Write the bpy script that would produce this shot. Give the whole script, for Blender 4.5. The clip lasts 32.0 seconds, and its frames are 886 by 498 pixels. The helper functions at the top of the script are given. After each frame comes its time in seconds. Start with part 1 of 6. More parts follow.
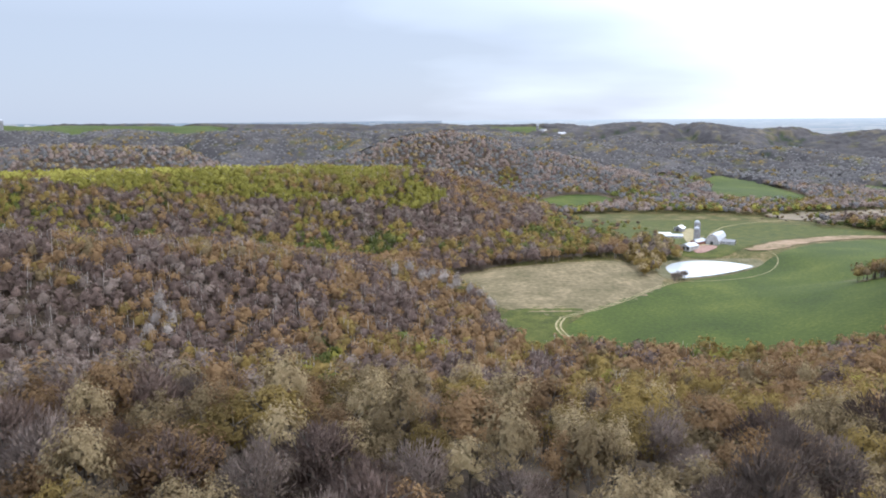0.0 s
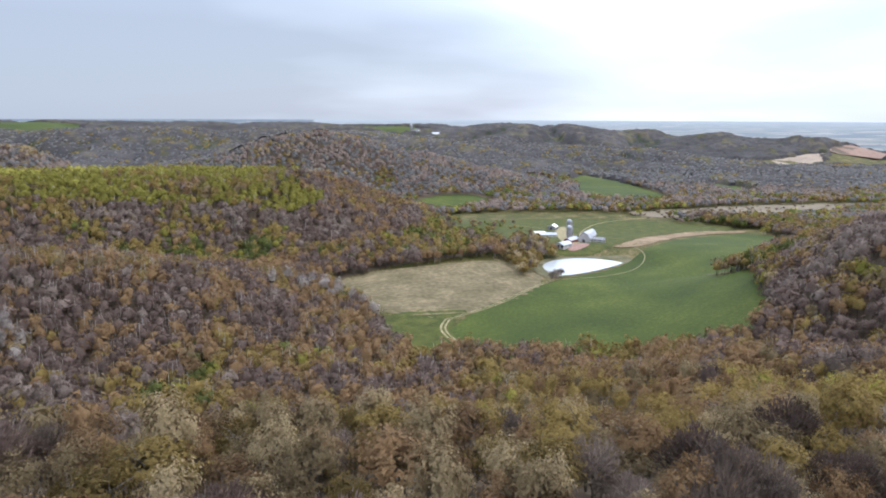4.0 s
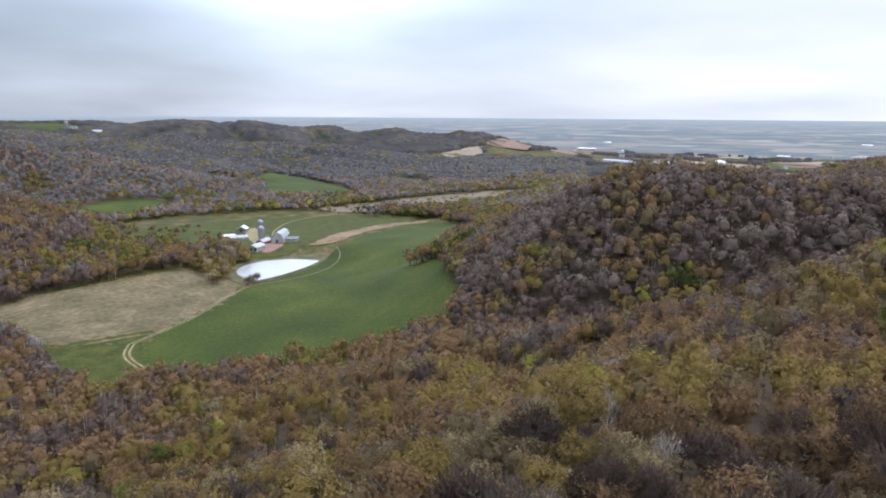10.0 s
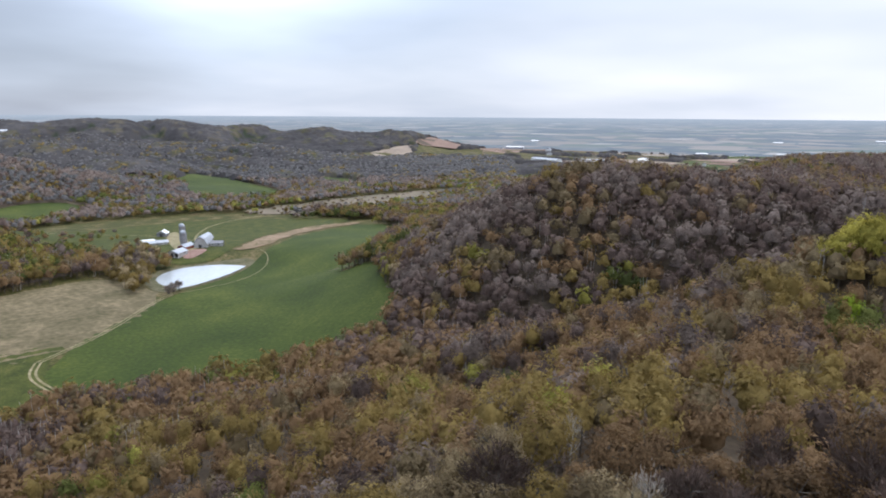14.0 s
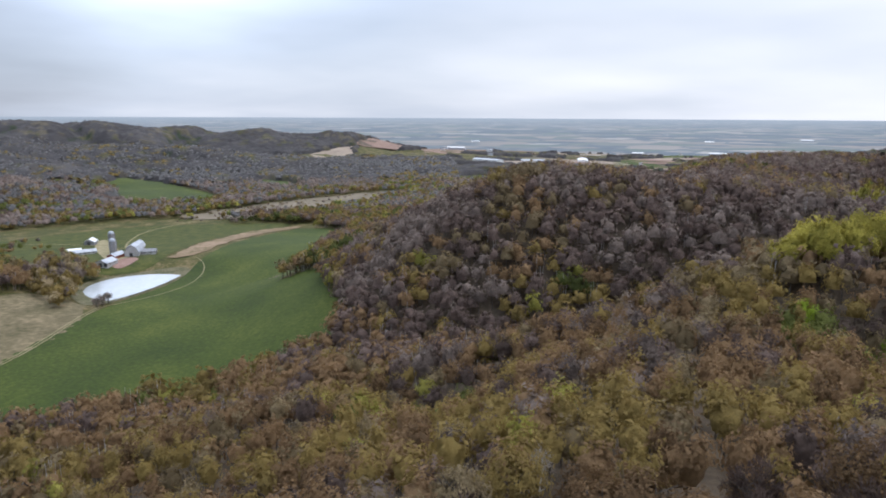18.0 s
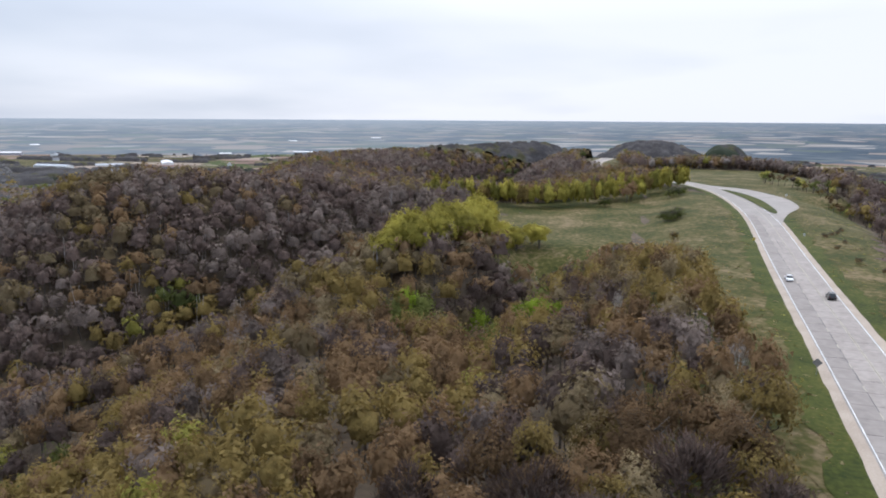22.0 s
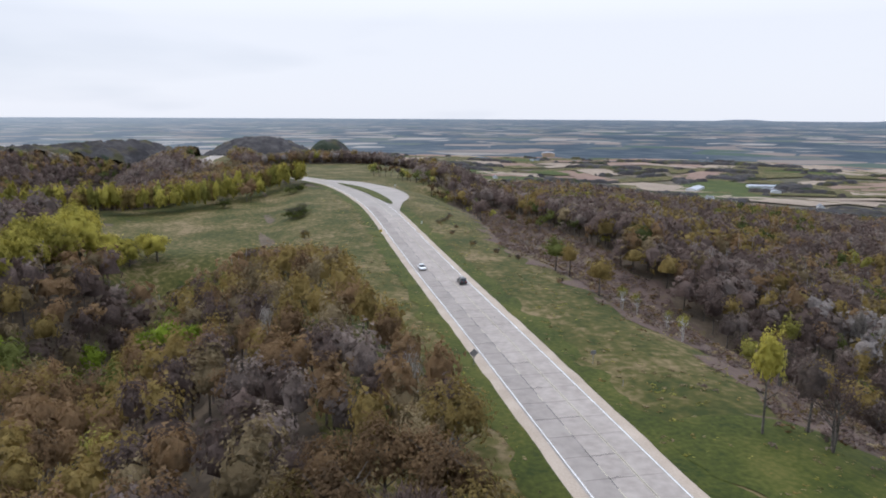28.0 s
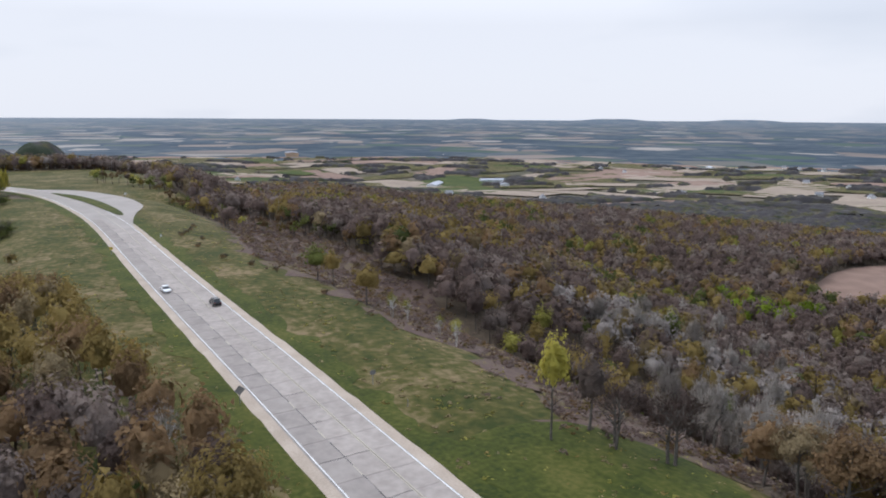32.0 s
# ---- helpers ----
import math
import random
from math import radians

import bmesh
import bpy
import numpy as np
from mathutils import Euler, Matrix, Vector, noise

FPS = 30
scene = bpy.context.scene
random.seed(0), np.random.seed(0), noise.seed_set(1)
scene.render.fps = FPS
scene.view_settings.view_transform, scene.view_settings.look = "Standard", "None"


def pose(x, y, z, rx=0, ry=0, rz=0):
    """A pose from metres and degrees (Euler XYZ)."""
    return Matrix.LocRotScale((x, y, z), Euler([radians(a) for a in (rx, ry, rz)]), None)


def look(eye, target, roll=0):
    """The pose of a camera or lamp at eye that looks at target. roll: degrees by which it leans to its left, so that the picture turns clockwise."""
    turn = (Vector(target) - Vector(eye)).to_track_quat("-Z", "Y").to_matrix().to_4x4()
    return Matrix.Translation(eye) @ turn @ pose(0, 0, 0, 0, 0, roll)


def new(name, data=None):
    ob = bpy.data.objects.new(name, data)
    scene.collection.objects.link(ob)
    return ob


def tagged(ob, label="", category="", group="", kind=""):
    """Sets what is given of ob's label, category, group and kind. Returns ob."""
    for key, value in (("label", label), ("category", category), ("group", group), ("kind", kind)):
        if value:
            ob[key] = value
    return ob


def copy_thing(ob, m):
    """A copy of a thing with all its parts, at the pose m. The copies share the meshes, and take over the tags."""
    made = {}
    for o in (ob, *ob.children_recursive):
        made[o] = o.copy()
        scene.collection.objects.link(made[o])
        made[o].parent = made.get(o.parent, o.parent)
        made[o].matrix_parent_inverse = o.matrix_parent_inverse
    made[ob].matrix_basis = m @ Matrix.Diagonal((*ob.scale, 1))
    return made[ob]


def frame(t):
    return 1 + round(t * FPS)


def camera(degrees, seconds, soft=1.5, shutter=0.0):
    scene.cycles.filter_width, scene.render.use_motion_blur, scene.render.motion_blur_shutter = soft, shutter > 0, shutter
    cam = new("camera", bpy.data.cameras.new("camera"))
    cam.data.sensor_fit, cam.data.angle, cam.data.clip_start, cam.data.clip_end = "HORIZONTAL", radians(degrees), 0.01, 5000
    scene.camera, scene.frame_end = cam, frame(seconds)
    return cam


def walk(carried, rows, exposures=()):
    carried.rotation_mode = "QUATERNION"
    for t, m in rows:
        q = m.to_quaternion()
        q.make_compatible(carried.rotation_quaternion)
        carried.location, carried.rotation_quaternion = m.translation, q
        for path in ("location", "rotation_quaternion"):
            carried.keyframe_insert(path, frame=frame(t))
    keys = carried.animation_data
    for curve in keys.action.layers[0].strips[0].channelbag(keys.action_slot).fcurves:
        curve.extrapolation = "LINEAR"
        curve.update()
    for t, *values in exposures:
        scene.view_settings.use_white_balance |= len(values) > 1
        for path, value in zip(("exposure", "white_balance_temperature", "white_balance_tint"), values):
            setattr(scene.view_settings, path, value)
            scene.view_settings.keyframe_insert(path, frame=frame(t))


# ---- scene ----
EXPOSURES = [(0, 0.6, 6120, 12), (6, 0.27, 6120, 12), (13, 0.02, 6120, 12), (21, -0.1, 6120, 12), (26, -0.17, 6120, 12), (32, -0.27, 6120, 12)]
cam = camera(64.12, 32.0, soft=1.9)
# seconds, eye, pitch, heading (clockwise from +y), lean
PATH = [
    (0, 0.00, 0.00, 150.00, -10.54, 0.00, -0.46),
    (0.5, -0.30, 1.63, 149.91, -10.49, -0.55, -0.48),
    (1, -0.43, 3.26, 150.01, -10.49, 0.44, -0.46),
    (1.5, -0.81, 4.80, 150.15, -10.52, 4.58, -0.42),
    (2, -1.36, 6.17, 150.26, -10.56, 6.99, -0.32),
    (2.5, -2.11, 7.26, 150.16, -10.58, 8.64, -0.06),
    (4.5, -4.40, 10.34, 150.96, -10.65, 12.02, 0.54),
    (5, -4.47, 11.95, 150.89, -10.63, 17.53, 0.53),
    (5.5, -4.44, 13.51, 150.86, -10.64, 17.94, 0.52),
    (6, -4.36, 14.94, 150.86, -10.66, 17.67, 0.45),
    (6.5, -4.13, 16.36, 150.95, -10.68, 19.49, 0.40),
    (7, -3.92, 17.91, 151.04, -10.71, 22.62, 0.44),
    (7.5, -3.64, 19.48, 151.04, -10.73, 23.49, 0.38),
    (8, -3.15, 20.95, 151.07, -10.75, 25.97, 0.46),
    (8.5, -2.79, 22.60, 151.04, -10.75, 30.24, 0.42),
    (9, -2.28, 24.23, 150.93, -10.76, 31.30, 0.41),
    (9.5, -1.72, 25.81, 150.84, -10.76, 32.87, 0.42),
    (10, -1.17, 27.40, 150.80, -10.78, 35.47, 0.37),
    (10.5, -0.51, 28.93, 150.73, -10.78, 37.15, 0.39),
    (11, 0.17, 30.47, 150.76, -10.81, 38.51, 0.35),
    (11.5, 0.80, 31.97, 150.72, -10.82, 41.56, 0.38),
    (12, 1.55, 33.47, 150.73, -10.83, 41.85, 0.36),
    (12.5, 2.44, 35.02, 150.64, -10.84, 41.70, 0.42),
    (13, 3.39, 36.50, 150.54, -10.84, 41.54, 0.39),
    (13.5, 4.24, 38.00, 150.42, -10.84, 41.39, 0.41),
    (15.5, 7.18, 42.80, 151.30, -10.80, 40.86, 0.22),
    (16, 8.03, 43.90, 151.39, -10.80, 43.19, 0.25),
    (16.5, 8.72, 45.11, 151.47, -10.80, 46.05, 0.30),
    (17, 9.41, 46.24, 151.49, -10.78, 46.29, 0.33),
    (17.5, 10.20, 47.40, 151.43, -10.77, 46.13, 0.32),
    (18, 11.17, 48.60, 151.31, -10.77, 45.95, 0.28),
    (18.5, 12.28, 49.78, 151.14, -10.78, 45.81, 0.29),
    (19, 13.41, 50.93, 151.09, -10.76, 46.01, 0.28),
    (19.5, 14.40, 52.10, 151.08, -10.76, 49.46, 0.34),
    (20, 15.50, 52.98, 151.03, -10.72, 51.75, 0.35),
    (20.5, 16.44, 53.91, 150.99, -10.67, 58.54, 0.32),
    (21, 17.44, 54.72, 151.21, -10.64, 67.14, 0.37),
    (21.5, 18.49, 55.88, 151.23, -10.63, 73.27, 0.42),
    (22, 19.76, 56.72, 151.21, -10.59, 78.32, 0.37),
    (22.5, 21.17, 57.71, 151.21, -10.59, 83.49, 0.32),
    (23, 22.61, 58.52, 151.12, -10.58, 85.20, 0.33),
    (23.5, 24.04, 59.14, 151.02, -10.56, 86.45, 0.33),
    (24, 25.47, 59.73, 150.92, -10.57, 88.69, 0.39),
    (24.5, 26.89, 60.31, 150.89, -10.58, 91.34, 0.50),
    (25, 28.34, 60.60, 150.88, -10.61, 93.76, 0.56),
    (25.5, 29.87, 60.83, 150.84, -10.64, 96.53, 0.51),
    (26, 31.52, 60.95, 150.72, -10.63, 99.45, 0.48),
    (26.5, 33.33, 61.14, 150.54, -10.67, 102.23, 0.49),
    (28.5, 39.84, 60.77, 150.43, -10.68, 111.53, 0.26),
    (29, 41.46, 60.56, 150.54, -10.69, 113.99, 0.22),
    (29.5, 43.13, 60.19, 150.53, -10.69, 116.38, 0.25),
    (30, 44.74, 59.84, 150.50, -10.68, 118.28, 0.29),
    (30.5, 46.28, 59.43, 150.57, -10.67, 120.12, 0.34),
    (31, 47.68, 58.89, 150.61, -10.66, 123.23, 0.39),
    (31.5, 49.11, 58.40, 150.70, -10.64, 126.66, 0.33),
    (32, 50.52, 57.86, 150.79, -10.64, 129.67, 0.36),
]
walk(cam, [(t, pose(x, y, z, 90 + p, 0, -h) @ pose(0, 0, 0, 0, 0, r)) for t, x, y, z, p, h, r in PATH], EXPOSURES)

# ---- world and sun: a bright overcast spring day ----
world = bpy.data.worlds.new("overcast_sky")
scene.world = world
world.use_nodes = True
wn, wl = world.node_tree.nodes, world.node_tree.links
wn.clear()


def wnode(kind, **kw):
    n = wn.new(kind)
    for k, v in kw.items():
        n.inputs[k].default_value = v
    return n


sky = wn.new("ShaderNodeTexSky")
sky.sky_type, sky.sun_disc, sky.sun_elevation, sky.sun_rotation = "NISHITA", False, radians(42), radians(28)
sky_bg = wnode("ShaderNodeBackground", Strength=0.09)
wl.new(sky.outputs[0], sky_bg.inputs[0])
wtc = wn.new("ShaderNodeTexCoord")
wsep = wn.new("ShaderNodeSeparateXYZ")
wl.new(wtc.outputs["Generated"], wsep.inputs[0])
# cloud sheet: the sky's direction flattened to a plane overhead
wadd = wn.new("ShaderNodeMath"); wadd.operation = "ADD"; wadd.inputs[1].default_value = 0.16
wl.new(wsep.outputs[2], wadd.inputs[0])
wdx = wn.new("ShaderNodeMath"); wdx.operation = "DIVIDE"
wdy = wn.new("ShaderNodeMath"); wdy.operation = "DIVIDE"
for n, k in ((wdx, 0), (wdy, 1)):
    wl.new(wsep.outputs[k], n.inputs[0]); wl.new(wadd.outputs[0], n.inputs[1])
wcomb = wn.new("ShaderNodeCombineXYZ")
wl.new(wdx.outputs[0], wcomb.inputs[0]); wl.new(wdy.outputs[0], wcomb.inputs[1])
wnoise = wnode("ShaderNodeTexNoise", Scale=0.55, Detail=4.0, Roughness=0.42)
wl.new(wcomb.outputs[0], wnoise.inputs["Vector"])


def wmath(op, a, b):
    n = wn.new("ShaderNodeMath"); n.operation = op
    for k, v in enumerate((a, b)):
        if isinstance(v, (int, float)):
            n.inputs[k].default_value = v
        else:
            wl.new(v, n.inputs[k])
    return n.outputs[0]


def toward(bearing, elevation):
    """How far the sky's direction lies toward a bearing and elevation (1: straight at it)."""
    n = wn.new("ShaderNodeVectorMath"); n.operation = "DOT_PRODUCT"
    wl.new(wtc.outputs["Generated"], n.inputs[0])
    b, e = radians(bearing), radians(elevation)
    n.inputs[1].default_value = (math.sin(b) * math.cos(e), math.cos(b) * math.cos(e), math.sin(e))
    return n.outputs["Value"]


# the cloud thins toward the south, and glows before the hidden sun
thin = wmath("ADD", wmath("MULTIPLY", toward(120, 5), 0.42), wmath("MULTIPLY", wmath("SUBTRACT", wnoise.outputs[0], 0.5), 0.62))
wramp = wn.new("ShaderNodeValToRGB")
we = wramp.color_ramp.elements
we[0].position, we[0].color = 0.25, (0.42, 0.48, 0.575, 1)
we[1].position, we[1].color = 0.84, (1.14, 1.16, 1.21, 1)
wmid = we.new(0.47); wmid.color = (0.655, 0.74, 0.865, 1)
wl.new(wmath("ADD", thin, 0.48), wramp.inputs[0])
low_sky = wn.new("ShaderNodeMapRange")
low_sky.interpolation_type = "SMOOTHSTEP"
low_sky.inputs["From Min"].default_value, low_sky.inputs["From Max"].default_value = 0.05, 0.17
low_sky.inputs["To Min"].default_value, low_sky.inputs["To Max"].default_value = 0.12, 1.0
wl.new(wsep.outputs[2], low_sky.inputs["Value"])
glow = wmath("MULTIPLY", low_sky.outputs[0], wmath("MULTIPLY", wmath("POWER", wmath("MAXIMUM", toward(25, 13), 0.0), 55.0), wmath("ADD", wmath("MULTIPLY", wnoise.outputs[0], 1.8), 0.7)))
# an overcast sky is about three times as bright overhead as at the horizon
wmap = wn.new("ShaderNodeMapRange")
wmap.inputs["From Min"].default_value, wmap.inputs["From Max"].default_value = 0.12, 0.9
wmap.inputs["To Min"].default_value, wmap.inputs["To Max"].default_value = 0.95, 2.9
wl.new(wsep.outputs[2], wmap.inputs["Value"])
cloud_bg = wnode("ShaderNodeBackground")
wl.new(wramp.outputs[0], cloud_bg.inputs[0]); wl.new(wmath("ADD", wmap.outputs[0], glow), cloud_bg.inputs[1])
wmix = wnode("ShaderNodeMixShader", Fac=0.9)
wl.new(sky_bg.outputs[0], wmix.inputs[1]); wl.new(cloud_bg.outputs[0], wmix.inputs[2])
wout = wn.new("ShaderNodeOutputWorld")
wl.new(wmix.outputs[0], wout.inputs[0])

sun = new("sun", bpy.data.lights.new("sun", "SUN"))
sun.data.energy, sun.data.angle, sun.data.color = 1.5, radians(12), (1.0, 0.96, 0.9)
sun.matrix_world = look((300, 600, 900), (0, 0, 0))


# ---- materials ----
def material(name, dark, light, scale=0.2, fine=3.0, rough=0.9, bump=0.0, third=None, island=0.0, metal=0.0, spread=(0.35, 0.65), leafy=False, varied=0.0):
    """Two colours mixed by a broad noise and a fine one, in metres of the world."""
    m = bpy.data.materials.new(name)
    m.use_nodes = True
    n, l = m.node_tree.nodes, m.node_tree.links
    b = n["Principled BSDF"]
    b.inputs["Roughness"].default_value, b.inputs["Metallic"].default_value = rough, metal
    b.inputs["Specular IOR Level"].default_value = 0.2 if rough > 0.6 else 0.5
    pos = n.new("ShaderNodeNewGeometry")
    broad, small = n.new("ShaderNodeTexNoise"), n.new("ShaderNodeTexNoise")
    broad.inputs["Scale"].default_value, small.inputs["Scale"].default_value = scale, fine
    broad.inputs["Detail"].default_value, small.inputs["Detail"].default_value = 5, 5
    for t in (broad, small):
        l.new(pos.outputs["Position"], t.inputs["Vector"])
    add = n.new("ShaderNodeMath"); add.operation = "ADD"
    l.new(broad.outputs[0], add.inputs[0]); l.new(small.outputs[0], add.inputs[1])
    half = n.new("ShaderNodeMath"); half.operation = "MULTIPLY"; half.inputs[1].default_value = 0.5
    l.new(add.outputs[0], half.inputs[0])
    value = half
    if island:
        mul = n.new("ShaderNodeMath"); mul.operation = "MULTIPLY_ADD"
        l.new(pos.outputs["Random Per Island"], mul.inputs[0])
        mul.inputs[1].default_value = island
        l.new(half.outputs[0], mul.inputs[2])
        sub = n.new("ShaderNodeMath"); sub.operation = "SUBTRACT"; sub.inputs[1].default_value = island / 2
        l.new(mul.outputs[0], sub.inputs[0])
        value = sub
    if leafy:
        # each crown of a wood has a tone of its own
        att = n.new("ShaderNodeAttribute"); att.attribute_name = "tone"
        own = n.new("ShaderNodeMath"); own.operation = "MULTIPLY_ADD"; own.inputs[1].default_value = 0.37
        l.new(att.outputs["Fac"], own.inputs[0]); l.new(value.outputs[0], own.inputs[2])
        value = own
        buds = n.new("ShaderNodeTexNoise")
        buds.inputs["Scale"].default_value, buds.inputs["Detail"].default_value, buds.inputs["Roughness"].default_value = 2.6, 4, 0.72
        l.new(pos.outputs["Position"], buds.inputs["Vector"])
        dot = n.new("ShaderNodeMath"); dot.operation = "MULTIPLY_ADD"; dot.inputs[1].default_value = 0.55
        l.new(buds.outputs[0], dot.inputs[0]); l.new(value.outputs[0], dot.inputs[2])
        even = n.new("ShaderNodeMath"); even.operation = "SUBTRACT"; even.inputs[1].default_value = 0.275
        l.new(dot.outputs[0], even.inputs[0])
        value = even
        rough_ = n.new("ShaderNodeBump")
        rough_.inputs["Strength"].default_value, rough_.inputs["Distance"].default_value = 0.8, 0.5
        l.new(buds.outputs[0], rough_.inputs["Height"]); l.new(rough_.outputs[0], b.inputs["Normal"])
    if varied or leafy:
        info = n.new("ShaderNodeObjectInfo")
        tone = n.new("ShaderNodeMath"); tone.operation = "MULTIPLY_ADD"
        l.new(info.outputs["Random"], tone.inputs[0])
        tone.inputs[1].default_value = varied or 0.5
        l.new(value.outputs[0], tone.inputs[2])
        less = n.new("ShaderNodeMath"); less.operation = "SUBTRACT"; less.inputs[1].default_value = (varied or 0.5) / 2
        l.new(tone.outputs[0], less.inputs[0])
        value = less
    ramp = n.new("ShaderNodeValToRGB")
    e = ramp.color_ramp.elements
    e[0].position, e[0].color = spread[0], (*dark, 1)
    e[1].position, e[1].color = spread[1], (*light, 1)
    if third:
        mid = e.new((spread[0] + spread[1]) / 2)
        mid.color = (*third, 1)
    l.new(value.outputs[0], ramp.inputs[0])
    l.new(ramp.outputs[0], b.inputs["Base Color"])
    if leafy:
        thin, both = n.new("ShaderNodeBsdfTranslucent"), n.new("ShaderNodeMixShader")
        both.inputs[0].default_value = 0.38
        l.new(ramp.outputs[0], thin.inputs[0])
        l.new(b.outputs[0], both.inputs[1]); l.new(thin.outputs[0], both.inputs[2])
        l.new(both.outputs[0], n["Material Output"].inputs[0])
    if bump:
        bp = n.new("ShaderNodeBump")
        bp.inputs["Strength"].default_value, bp.inputs["Distance"].default_value = 0.6, bump
        l.new(small.outputs[0], bp.inputs["Height"]); l.new(bp.outputs[0], b.inputs["Normal"])
    return m


M_FLOOR = material("forest_floor", (0.058, 0.043, 0.030), (0.125, 0.094, 0.064), 0.05, 0.6, bump=0.3)
M_GREEN = material("pasture", (0.020, 0.034, 0.0027), (0.070, 0.081, 0.011), 0.022, 0.5, bump=0.25, third=(0.036, 0.052, 0.0045), spread=(0.36, 0.66))
M_TAN = material("dry_hay", (0.066, 0.057, 0.024), (0.192, 0.147, 0.084), 0.05, 0.30, bump=0.2, third=(0.122, 0.097, 0.052), spread=(0.36, 0.66))
M_MEADOW = material("spring_grass", (0.023, 0.032, 0.003), (0.165, 0.120, 0.062), 0.055, 0.55, bump=0.15, third=(0.062, 0.056, 0.011), spread=(0.38, 0.63))
M_DIRT = material("bare_soil", (0.075, 0.07, 0.024), (0.25, 0.175, 0.115), 0.045, 0.3, third=(0.165, 0.115, 0.065), spread=(0.36, 0.6), bump=0.3)
M_ROAD = material("concrete_road", (0.25, 0.223, 0.20), (0.335, 0.30, 0.272), 0.1, 1.5, bump=0.005)
M_GRAVEL = material("gravel", (0.29, 0.235, 0.185), (0.41, 0.34, 0.275), 0.2, 3.0, bump=0.02)
# pale base colour stands in for part of the sky's reflection
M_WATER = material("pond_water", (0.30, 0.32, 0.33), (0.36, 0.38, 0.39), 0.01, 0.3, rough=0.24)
M_MARSH = material("dry_marsh", (0.10, 0.084, 0.053), (0.185, 0.148, 0.105), 0.02, 0.2)
CROWN = {k: material(n, a, b, 0.25, 1.7, island=0.08, leafy=True) for k, n, a, b in (
    ("grey", "bare_twigs", (0.128, 0.098, 0.082), (0.264, 0.206, 0.174)),
    ("mauve", "mauve_twigs", (0.098, 0.069, 0.057), (0.196, 0.140, 0.117)),
    ("brown", "budding_twigs", (0.118, 0.073, 0.036), (0.25, 0.157, 0.079)),
    ("tan", "catkin_twigs", (0.168, 0.124, 0.066), (0.355, 0.274, 0.154)),
    ("olive", "olive_leaves", (0.122, 0.086, 0.027), (0.268, 0.192, 0.062)),
    ("yellow", "young_leaves", (0.185, 0.17, 0.034), (0.37, 0.34, 0.078)),
    ("green", "green_leaves", (0.051, 0.061, 0.015), (0.141, 0.154, 0.038)),
    ("lime", "lime_leaves", (0.14, 0.185, 0.014), (0.26, 0.34, 0.03)),
    ("pale", "pale_twigs", (0.29, 0.250, 0.215), (0.51, 0.455, 0.40)),
    # neutral grey that puts distance haze into the twig colour
    ("ash", "ash_twigs", (0.088, 0.084, 0.083), (0.176, 0.169, 0.166)),
    ("silver", "silver_twigs", (0.205, 0.173, 0.154), (0.36, 0.312, 0.28)),
    ("gold", "willow_leaves", (0.265, 0.23, 0.042), (0.49, 0.425, 0.085)))}
M_BARK = material("bark", (0.06, 0.05, 0.04), (0.16, 0.14, 0.12), 0.5, 4.0)
M_WHITE = material("white_paint", (0.6, 0.6, 0.6), (0.75, 0.75, 0.74), 0.3, 2.0, rough=0.6)


# ---- the lie of the land ----
def ridge(x, y, line, flat, width):
    """The crest height of a ridge along a line of (x, y, z) and how much of it is felt at x, y (1 on the crest)."""
    best, crest = np.full(x.shape, 1e9), np.zeros(x.shape)
    for (ax, ay, az), (bx, by, bz) in zip(line[:-1], line[1:]):
        dx, dy = bx - ax, by - ay
        u = np.clip(((x - ax) * dx + (y - ay) * dy) / (dx * dx + dy * dy), 0, 1)
        d = np.hypot(x - ax - u * dx, y - ay - u * dy)
        nearer = d < best
        best, crest = np.where(nearer, d, best), np.where(nearer, az + u * (bz - az), crest)
    return crest, np.exp(-((np.maximum(best - flat, 0) / width) ** 2))


def step(a, b, v):
    u = np.clip((v - a) / (b - a), 0, 1)
    return u * u * (3 - 2 * u)


